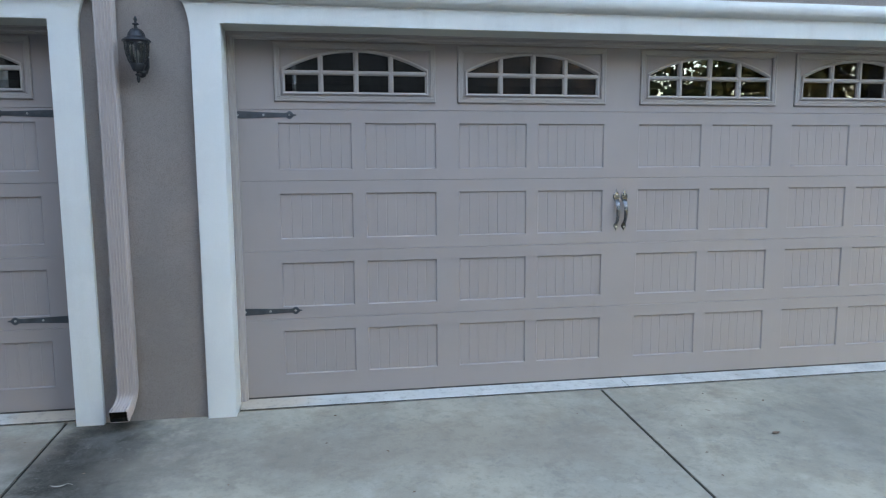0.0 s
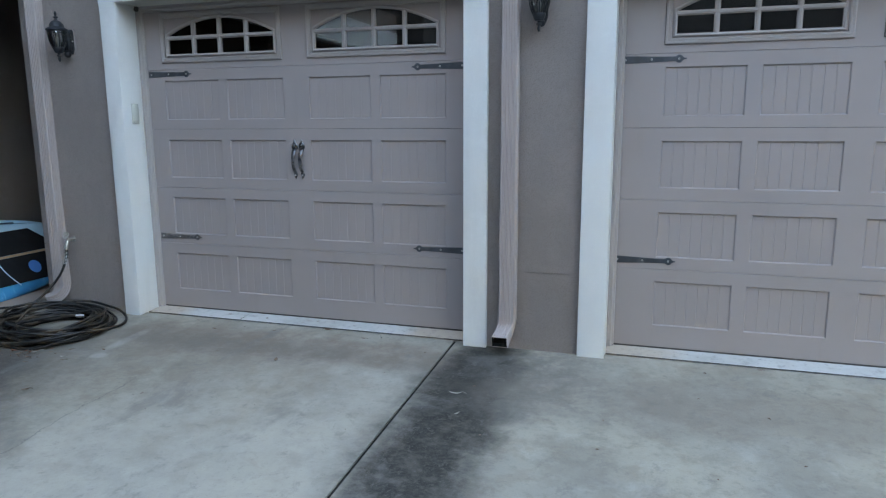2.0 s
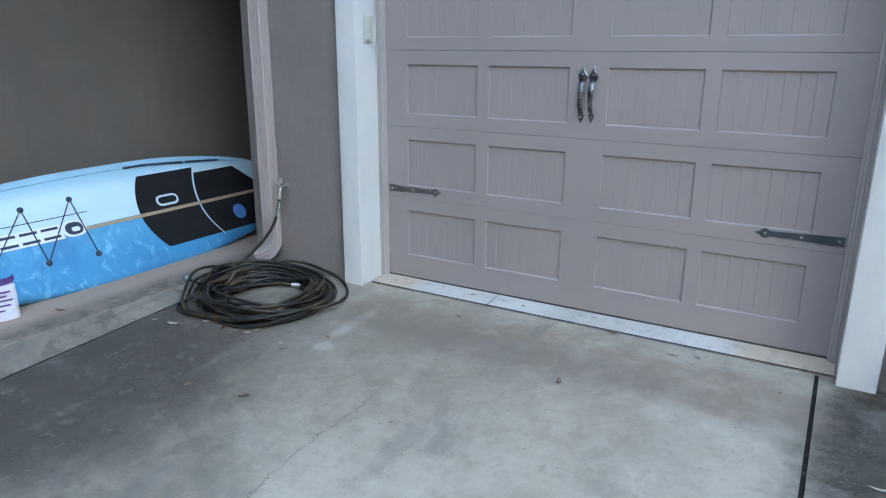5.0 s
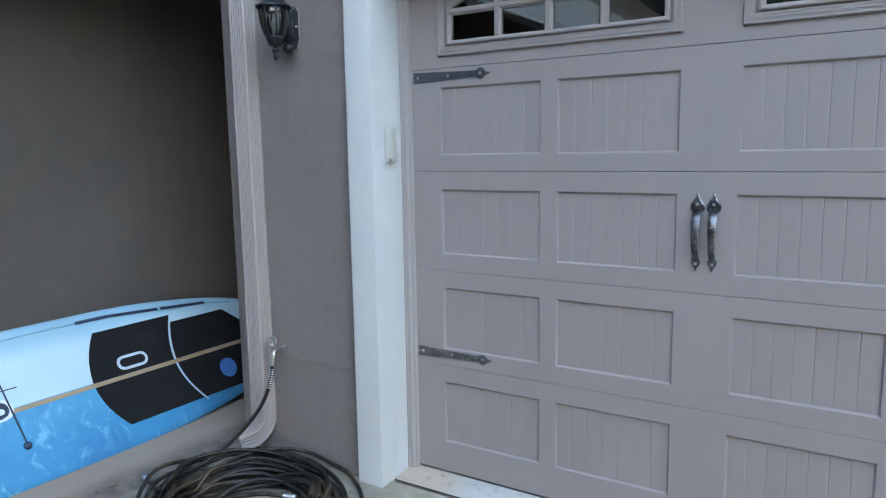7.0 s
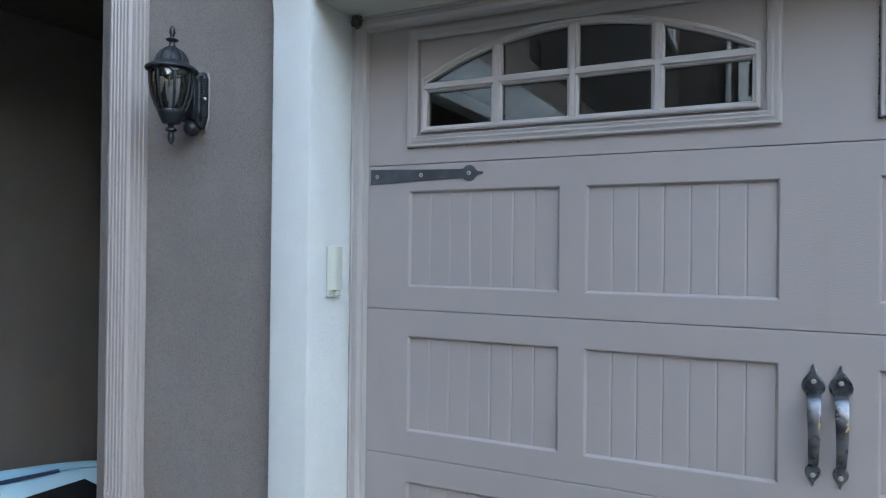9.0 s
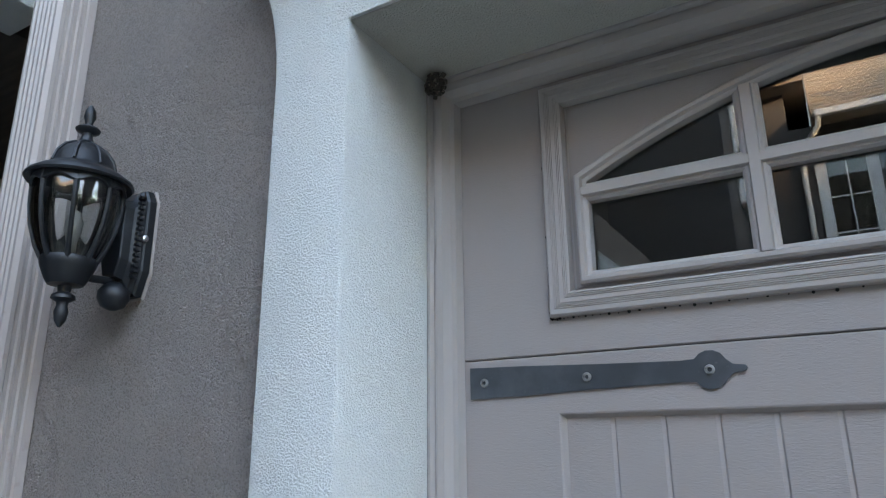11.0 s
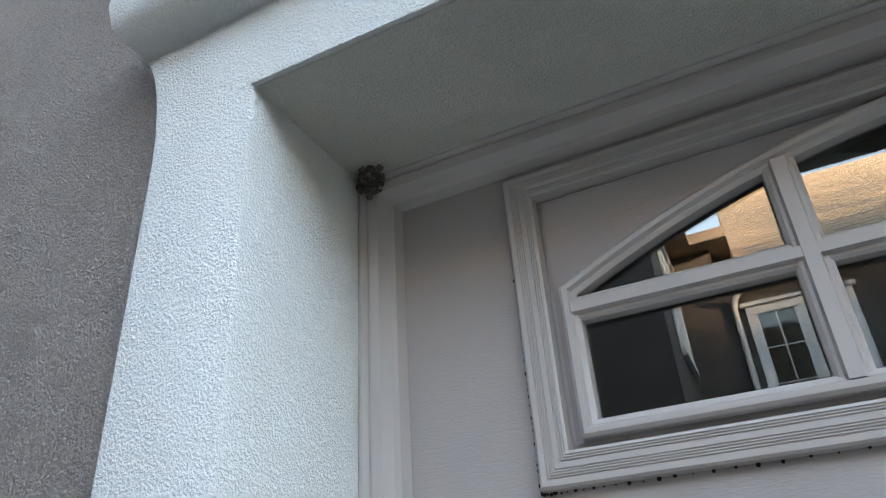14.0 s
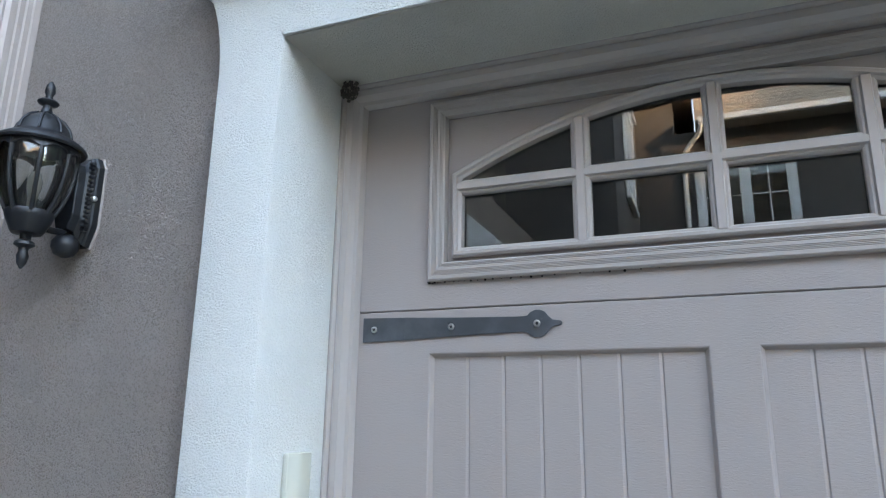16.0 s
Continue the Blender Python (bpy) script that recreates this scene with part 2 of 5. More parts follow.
k = Mat("joint_filler", (0.016, 0.016, 0.015), 0.95, spec=0.1)
k.blend(k.ramp(k.noise(25, 5), 0.5, 0.75, 0, 0.6), (0.06, 0.055, 0.045))
M_JOINT = k.done()

k = Mat("grey_rubber", (0.06, 0.056, 0.054), 0.8, spec=0.3)
k.blend(k.ramp(k.noise(12, 5), 0.45, 0.7), (0.12, 0.11, 0.105))
M_SEAL = k.done()

k = Mat("black_iron", (0.062, 0.070, 0.080), 0.42, 0.55)
k.blend(k.ramp(k.noise(9, 5, 0.6), 0.4, 0.7), (0.095, 0.107, 0.122))
k.blend(k.ramp(k.noise(120, 3), 0.66, 0.76, 0, 0.35), (0.16, 0.165, 0.17))
k.rough(k.noise(15, 5), 0.32, 0.55)
M_IRON = k.done()

k = Mat("polished_iron", (0.17, 0.175, 0.185), 0.28, 0.85)
k.blend(k.ramp(k.noise(14, 5), 0.4, 0.7), (0.045, 0.047, 0.052))
k.rough(k.noise(25, 5), 0.2, 0.42)
M_PULL = k.done()

k = Mat("worn_iron", (0.10, 0.10, 0.10), 0.5, 0.5)
k.blend(k.ramp(k.noise(20, 6, 0.7, (1, 1, 2.0)), 0.42, 0.62, 0, 0.8), (0.24, 0.22, 0.22))
k.blend(k.ramp(k.noise(45, 6, 0.7), 0.52, 0.68, 0, 0.7), (0.05, 0.05, 0.055))
M_IRON_WORN = k.done()

k = Mat("galvanised_screw", (0.55, 0.55, 0.54), 0.35, 0.9)
M_SCREW = k.done()

k = Mat("lamp_black_metal", (0.013, 0.015, 0.019), 0.45, 0.3, 0.5)
k.blend(k.ramp(k.noise(18, 5), 0.5, 0.75, 0, 0.6), (0.045, 0.052, 0.065))
M_LAMP = k.done()


def clear_glass(name, tint, ior):
    m = bpy.data.materials.new(name)
    m.use_nodes = True
    t = m.node_tree
    t.nodes.clear()
    out, mix = t.nodes.new("ShaderNodeOutputMaterial"), t.nodes.new("ShaderNodeMixShader")
    tr, gl = t.nodes.new("ShaderNodeBsdfTransparent"), t.nodes.new("ShaderNodeBsdfGlossy")
    fr = t.nodes.new("ShaderNodeFresnel")
    fr.inputs["IOR"].default_value = ior
    tr.inputs["Color"].default_value = (*tint, 1)
    gl.inputs["Roughness"].default_value = 0.0
    t.links.new(fr.outputs[0], mix.inputs[0])
    t.links.new(tr.outputs[0], mix.inputs[1])
    t.links.new(gl.outputs[0], mix.inputs[2])
    t.links.new(mix.outputs[0], out.inputs[0])
    return m


M_GLASS = clear_glass("window_glass", (0.55, 0.58, 0.58), 1.9)
M_LGLASS = clear_glass("lamp_glass", (0.90, 0.92, 0.92), 1.85)

k = Mat("garage_interior", (0.20, 0.20, 0.195), 0.9)
k.blend(k.ramp(k.noise(2, 4), 0.4, 0.7), (0.16, 0.16, 0.155))
M_INSIDE = k.done()


# ---- mesh helpers ----
def bm_new():
    return bmesh.new()


def box(bm, x0, x1, y0, y1, z0, z1, bevel=0.0):
    m = Matrix.LocRotScale(((x0 + x1) / 2, (y0 + y1) / 2, (z0 + z1) / 2), None, (x1 - x0, y1 - y0, z1 - z0))
    r = bmesh.ops.create_cube(bm, size=1, matrix=m)
    if bevel:
        es = {e for v in r["verts"] for e in v.link_edges}
        bmesh.ops.bevel(bm, geom=list(es), offset=bevel, segments=2, affect="EDGES", profile=0.5)
    return bm


def loops(bm, rings, closed=True, cap0=False, cap1=False):
    """Quads between rings of points of equal count."""
    vs = [[bm.verts.new(p) for p in r] for r in rings]
    n = len(vs[0])
    for a, b in zip(vs, vs[1:]):
        for i in range(n if closed else n - 1):
            j = (i + 1) % n
            bm.faces.new((a[i], a[j], b[j], b[i]))
    if cap0:
        bm.faces.new(vs[0][::-1])
    if cap1:
        bm.faces.new(vs[-1])
    return bm


def lathe(bm, profile, n=24, at=(0, 0, 0), ribs=0, rib=0.0):
    rings = []
    for r, z in profile:
        rings.append([(at[0] + r * (1 + rib * math.cos(ribs * 2 * math.pi * i / n)) * math.cos(2 * math.pi * i / n),
                       at[1] + r * (1 + rib * math.cos(ribs * 2 * math.pi * i / n)) * math.sin(2 * math.pi * i / n), at[2] + z) for i in range(n)])
    return loops(bm, rings, cap0=True, cap1=True)


def plate(bm, outline, y0, y1):
    """An outline in x and z, made solid from y0 (front) to y1 (back)."""
    return loops(bm, [[(x, y0, z) for x, z in outline], [(x, y1, z) for x, z in outline]], cap0=True, cap1=True)


def tube(bm, path, radius, n=8, radii=None):
    """A round bar along a path."""
    rings, prev = [], None
    for i, p in enumerate(path):
        a, b = Vector(path[max(i - 1, 0)]), Vector(path[min(i + 1, len(path) - 1)])
        d = (b - a).normalized()
        if prev is None:
            prev = d.orthogonal().normalized()
        u = (prev - d * prev.dot(d)).normalized()
        prev, w = u, d.cross(u)
        r = radii[i] if radii else radius
        rings.append([Vector(p) + (u * math.cos(2 * math.pi * j / n) + w * math.sin(2 * math.pi * j / n)) * r for j in range(n)])
    return loops(bm, rings, cap0=True, cap1=True)


def mesh_of(name, bm, material, smooth=None):
    bmesh.ops.recalc_face_normals(bm, faces=bm.faces)
    me = bpy.data.meshes.new(name)
    bm.to_mesh(me)
    bm.free()
    me.materials.append(material)
    if smooth is not None:
        for p in me.polygons:
            p.use_smooth = True
        me.set_sharp_from_angle(angle=radians(smooth))
    return me


def part(name, bm, material, parent, label="", smooth=None):
    ob = new(name, mesh_of(name, bm, material, smooth))
    ob.parent = parent
    return tagged(ob, label)


def thing(name, label, category, group="", at=(0, 0, 0)):
    ob = new(name)
    ob.empty_display_size = 0.1
    ob.matrix_basis = pose(*at)
    return tagged(ob, label, category, group)


def structure(name, bm, material, label="", smooth=None):
    return tagged(new(name, mesh_of(name, bm, material, smooth)), label, kind="structure")


# ---- the plan ----
WALL, FACE, DOOR = 4.65, 4.615, 4.885        # stucco face, trim face, door face
A0, A1, B0, B1 = -4.54, -1.66, -0.65, 4.97    # clear openings of the single and the double bay
HEAD, CORNER = 2.562, -5.55
PORCH_EDGE, PORCH_WALL = -5.43, -6.72


def drive_z(y):
    return -0.005 - 0.05 * (4.7 - y) if y > -6 else -0.54


# ---- ground ----
def slab(name, x0, x1, y0, y1, material, label):
    bm = bm_new()
    rows = [y1, 4.0, 3.0, 2.0, y0]
    g = 0.010
    top = [[(x0 + g, y, drive_z(y)), (x1 - g, y, drive_z(y))] for y in rows]
    v = [[bm.verts.new(p) for p in r] for r in top]
    b = [[bm.verts.new((p[0], p[1], p[2] - 0.12)) for p in r] for r in top]
    for i in range(len(rows) - 1):
        bm.faces.new((v[i][0], v[i][1], v[i + 1][1], v[i + 1][0]))
        bm.faces.new((v[i][0], v[i + 1][0], b[i + 1][0], b[i][0]))
        bm.faces.new((v[i][1], b[i][1], b[i + 1][1], v[i + 1][1]))
    bm.faces.new((v[0][0], b[0][0], b[0][1], v[0][1]))
    return structure(name, bm, material, label)


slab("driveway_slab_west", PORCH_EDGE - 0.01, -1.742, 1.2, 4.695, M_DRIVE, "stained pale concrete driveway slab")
slab("driveway_slab_middle", -1.742, 1.968, 1.2, 4.695, M_DRIVE, "pale concrete driveway slab with black water stain")
slab("driveway_slab_east", 1.968, 20.0, 1.2, 4.695, M_DRIVE, "pale concrete driveway slab with faint stains")
bm = bm_new()
for x in (-1.742, 1.968, PORCH_EDGE - 0.006):
    loops(bm, [[(x - 0.016, y, drive_z(y) - 0.010), (x + 0.016, y, drive_z(y) - 0.010)] for y in (4.7, 4.0, 3.0, 2.0, 1.2)], closed=False)
loops(bm, [[(x, y, drive_z(4.7) - 0.012) for y in (4.69, 4.71)] for x in (-5.4, 20.0)], closed=False)
structure("joint_filler", bm, M_JOINT, "black expansion joints between driveway slabs")

k = Mat("asphalt", (0.055, 0.054, 0.052), 0.9, spec=0.3)
k.blend(k.ramp(k.noise(1.2, 6, 0.6), 0.35, 0.7), (0.075, 0.072, 0.068))
k.blend(k.ramp(k.noise(90, 3, 0.7), 0.58, 0.7, 0, 0.6), (0.13, 0.125, 0.12))
k.bump(k.noise(140, 3, 0.7), 0.6, 0.005)
M_ASPHALT = k.done()
# Unseen ground past the slabs, made dark to bounce less light upward.
bm = bm_new()
loops(bm, [[(PORCH_EDGE - 0.01, y, drive_z(y) - 0.012), (20.0, y, drive_z(y) - 0.012)] for y in (1.22, 0.0, -3.0, -5.99, -6.02, -30.0)], closed=False)
structure("unseen_ground", bm, M_ASPHALT, "unseen dark ground added to cut the bounced light")

k = Mat("lawn", (0.06, 0.075, 0.03), 0.95, spec=0.1)
k.blend(k.ramp(k.noise(0.8, 6, 0.7), 0.4, 0.7), (0.11, 0.09, 0.045))
k.bump(k.noise(30, 5, 0.7), 1.0, 0.05)
M_LAWN = k.done()
bm = bm_new()
bmesh.ops.create_grid(bm, x_segments=2, y_segments=2, size=900, matrix=Matrix.Translation((0, 0, -0.72)))
structure("ground", bm, M_LAWN, "grass beyond the driveway")

# garage sills inside the openings
for name, x0, x1 in (("door_sill_single", A0, A1), ("door_sill_double", B0, B1)):
    bm = bm_new()
    cuts = [x0 + 0.003, -3.62 if x0 < -3 else 2.20, x1 - 0.003]
    for a, b in zip(cuts, cuts[1:]):
        prof = [(4.714, -0.12), (4.714, -0.004), (4.718, 0.0), (4.80, 0.006), (4.87, 0.012), (5.2, 0.012)]
        loops(bm, [[(x, y, z) for y, z in prof] for x in (a + 0.002, b - 0.002)], closed=False)
    structure(name, bm, M_SILL, "pale concrete sill under the garage door")

for x0, x1 in ((A0, A1), (B0, B1)):
    rnd = random.Random(int(x1 * 10))
    xs = [x0 + 0.01 + (x1 - x0 - 0.02) * i / 140 for i in range(141)]
    bm = bm_new()
    loops(bm, [[(x, 4.708 - rnd.uniform(0.0, 0.003) * rnd.choice((0, 0, 1)), -0.002), (x, 4.709, 0.0), (x, 4.7135, 0.0005)] for x in xs], closed=False)
    tagged(new("joint_dirt", mesh_of("joint_dirt", bm, M_JOINT)), "dark dirt packed in the joint before the sill", "joint dirt", kind="stuff")

# porch slab, with a worn sloping front edge
bm = bm_new()
prof = [(PORCH_EDGE - 0.17, -0.5), (PORCH_EDGE - 0.172, -0.012), (PORCH_EDGE - 0.18, 0.0), (PORCH_WALL - 0.1, 0.0)]
loops(bm, [[(x, y, z) for x, z in prof] for y in (-9.0, 1.0, 4.75, 12.0)], closed=False)
structure("porch_floor", bm, M_PORCH, "buff concrete porch floor with leaves")
bm = bm_new()
loops(bm, [[(PORCH_EDGE - 0.012, y, drive_z(y) - 0.12), (PORCH_EDGE - 0.014, y, drive_z(y) + 0.002), (PORCH_EDGE - 0.10, y, max(drive_z(y) * 0.35, -0.05)), (PORCH_EDGE - 0.169, y, -0.004)] for y in (-9.0, 0.0, 2.0, 3.0, 4.0, 4.70)], closed=False)
structure("porch_apron", bm, M_APRON, "sloping concrete edge of the porch floor")
bm = bm_new()
rnd = random.Random(31)
ys = [-2.0 + 6.55 * i / 120 for i in range(121)]
mid = [PORCH_EDGE - 0.004 + 0.006 * math.sin(3.1 * y) + rnd.uniform(-0.004, 0.004) for y in ys]
half = [rnd.uniform(0.001, 0.006) for y in ys]
loops(bm, [[(m - h, y, drive_z(y) + 0.001), (m, y, drive_z(y) + 0.0045), (m + h, y, drive_z(y) + 0.001)] for m, h, y in zip(mid, half, ys)], closed=False)
tagged(new("joint_crumbs", mesh_of("joint_crumbs", bm, M_JOINT)), "dark dirt in the joint along the porch edge", "joint dirt", kind="stuff")

# ---- front wall ----
TOP = 6.2
bm = bm_new()
SEAM = 0.562
for x0, x1 in ((CORNER, A0 - 0.03), (A1 + 0.03, B0 - 0.03), (B1 + 0.03, 20.0)):
    box(bm, x0, x1, WALL, 4.95, -0.3, SEAM - 0.002)
    box(bm, x0, x1, WALL, 4.95, SEAM + 0.002, 2.63)
    box(bm, x0 + 0.05, x1 - 0.001, WALL + 0.02, 4.9, SEAM - 0.1, SEAM + 0.1)
box(bm, CORNER, 20.0, WALL, 4.95, 2.63, TOP)
structure("wall_south", bm, M_STUCCO, "taupe stucco garage front with a fine seam")


def surround(name, x0, x1, label):
    """White stucco trim: two legs, flared heads, a header and a moulded cornice."""
    wl, wr = (0.150, 0.172) if x0 < -2 else (0.185, 0.185)
    bm = bm_new()
    for s, xi, w in ((-1, x0, wl), (1, x1, wr)):
        xo = xi + s * w
        n = 7
        flare = [(xo + s * 0.055 * (1 - math.cos(math.pi / 2 * i / n)) ** 0.8, 2.50 + 0.195 * math.sin(math.pi / 2 * i / n)) for i in range(n + 1)]
        pts = [(xi, -0.08), (xo, -0.08)] + flare + [(xi, 2.695)]
        e = 0.004
        mid = (xi + xo) / 2
        rr = [(e, 0.0), (e * 0.5, e * 0.13), (e * 0.13, e * 0.5), (0.0, e), (0.0, 4.88 - FACE)]
        loops(bm, [[(x - (q if x > mid + 0.001 else -q), FACE + o, z) for x, z in pts] for q, o in rr], cap0=True, cap1=True)
    box(bm, x0 - 0.025, x1 + 0.025, FACE - 0.0008, 4.876, HEAD, 2.692)
    prof = [(0.0, 2.690), (-0.020, 2.695), (-0.050, 2.715), (-0.062, 2.745), (-0.062, 2.775), (-0.050, 2.795), (-0.030, 2.800), (0.0, 2.803), (0.05, 2.803), (0.05, 2.690)]
    cl, cr = x0 - wl - 0.030, x1 + wr + 0.030
    loops(bm, [[(cl - (0.03 if i in (2, 3, 4, 5) else 0.012), FACE + y, z) for i, (y, z) in enumerate(prof)], [(cr + (0.03 if i in (2, 3, 4, 5) else 0.012), FACE + y, z) for i, (y, z) in enumerate(prof)]], cap0=True, cap1=True)
    return structure(name, bm, M_TRIM, label, 40)


def soffit(name, x0, x1):
    """The greige underside of the header, a thin plastered board."""
    bm = box(bm_new(), x0 + 0.001, x1 - 0.001, FACE + 0.006, 4.845, HEAD - 0.004, HEAD + 0.002)
    return structure(name, bm, M_SOFFIT, "dull greige stucco underside of the white header")


soffit("soffit_single", A0, A1)
soffit("soffit_double", B0, B1)
surround("trim_single", A0, A1, "white stucco surround with moulded cornice round single garage door")
surround("trim_double", B0, B1, "white stucco surround with moulded cornice round double garage door")


def stop_moulding(name, x0, x1):
    """The painted weather strip between the surround and the door, on three sides."""
    bm = bm_new()
    prof = [(0.0, 4.846), (0.004, 4.843), (0.008, 4.843), (0.010, 4.847), (0.012, 4.850), (0.015, 4.850), (0.018, 4.846), (0.030, 4.848), (0.034, 4.858), (0.038, 4.864), (0.046, 4.866), (0.050, 4.884)]
    path = [(x0, 0.012, 1, 0), (x0, HEAD, 1, -1), (x1, HEAD, -1, -1), (x1, 0.012, -1, 0)]
    loops(bm, [[(x + sx * o, y, z + sz * o) for o, y in prof] for x, z, sx, sz in path], closed=False)
    box(bm, x0 - 0.06, x0 - 0.001, 4.881, 5.0, 0.0, HEAD + 0.06)
    box(bm, x1 + 0.001, x1 + 0.06, 4.881, 5.0, 0.0, HEAD + 0.06)
    box(bm, x0 + 0.002, x1 - 0.002, 4.881, 5.0, HEAD + 0.001, HEAD + 0.06)
    return structure(name, bm, M_FRAME, "beige painted weather strip moulding", 30)


stop_moulding("trim_stop_single", A0, A1)
stop_moulding("trim_stop_double", B0, B1)

# garage interior behind the glass
bm = bm_new()
for x0, x1 in ((CORNER + 0.3, -1.2), (-1.1, 8.8)):
    box(bm, x0, x1, 10.8, 10.9, -0.1, 3.0)
    box(bm, x0 - 0.1, x0, 4.95, 10.9, -0.1, 3.0)
    box(bm, x1, x1 + 0.05, 4.95, 10.9, -0.1, 3.0)
structure("wall_garage_inside", bm, M_INSIDE, "plain grey garage inner walls")
bm = bm_new()
box(bm, CORNER + 0.2, 8.9, 4.95, 10.9, 2.9, 3.0)
structure("ceiling", bm, M_INSIDE, "plain garage ceiling")
bm = bm_new()
box(bm, CORNER + 0.2, 8.9, 5.2, 10.9, -0.1, 0.0)
structure("floor", bm, M_SILL, "concrete garage floor")
# the rest of the garage block, unseen; run to x=20 to shade the driveway
bm = bm_new()
box(bm, CORNER, CORNER + 0.2, 4.951, 12.0, -0.3, TOP)
box(bm, 19.85, 20.0, 4.951, 12.0, -0.3, TOP)
box(bm, CORNER, 20.0, 12.0, 12.2, -0.3, TOP)
box(bm, CORNER - 0.4, 20.4, 4.2, 12.6, TOP, TOP + 0.15)
structure("wall_garage_block", bm, M_STUCCO, "unseen taupe stucco side of the garage block, run on for shade")


# ---- garage doors ----
Z0, JOINTS = 0.024, (0.588, 1.073, 1.563, 2.050)
ZTOP = 2.56
ROWS_Z = ((0.180, 0.502), (0.672, 0.990), (1.156, 1.477), (1.640, 1.963))


def holed(bm, x0, x1, z0, z1, holes, y, back):
    """A slab face from x0 to x1 and z0 to z1 with rectangular openings in one row."""
    e = 0.0018
    hz0, hz1 = holes[0][2], holes[0][3]
    loops(bm, [[(x0, y + e, z0), (x1, y + e, z0)], [(x0, y, z0 + e), (x1, y, z0 + e)], [(x0, y, hz0), (x1, y, hz0)]], closed=False)
    loops(bm, [[(x0, y, hz1), (x1, y, hz1)], [(x0, y, z1 - e), (x1, y, z1 - e)], [(x0, y + e, z1), (x1, y + e, z1)], [(x0, back, z1), (x1, back, z1)]], closed=False)
    loops(bm, [[(x0, y + e, z0), (x1, y + e, z0)], [(x0, back, z0), (x1, back, z0)]], closed=False)
    xs = [x0] + [v for h in holes for v in h[:2]] + [x1]
    for a, b in zip(xs[::2], xs[1::2]):
        loops(bm, [[(a, y, hz0), (b, y, hz0)], [(a, y, hz1), (b, y, hz1)]], closed=False)


def panel_mesh(bm, w, h):
    """A sunk field of seven tongue-and-groove boards, about its lower left corner."""
    b, d, g, gd = 0.0082, 0.0115, 0.0062, 0.0022
    n = 7
    cols = [(b, d)]
    for i in range(1, n):
        x = b + (w - 2 * b) * i / n
        cols += [(x - g * 0.9, d), (x - g * 0.05, d + gd), (x + g * 0.05, d + gd), (x + g * 0.4, d)]
    cols.append((w - b, d))
    loops(bm, [[(x, y, b) for x, y in cols], [(x, y, h - b) for x, y in cols]], closed=False)
    loops(bm, [[(0, 0, 0), (w, 0, 0), (w, 0, h), (0, 0, h)], [(b * 0.3, d * 0.1, b * 0.3), (w - b * 0.3, d * 0.1, b * 0.3), (w - b * 0.3, d * 0.1, h - b * 0.3), (b * 0.3, d * 0.1, h - b * 0.3)],
               [(b, d, b), (w - b, d, b), (w - b, d, h - b), (b, d, h - b)]])


def arch(x, half, z0=2.318, rise=0.125):
    return z0 + rise * (1 - (x / half) ** 2)


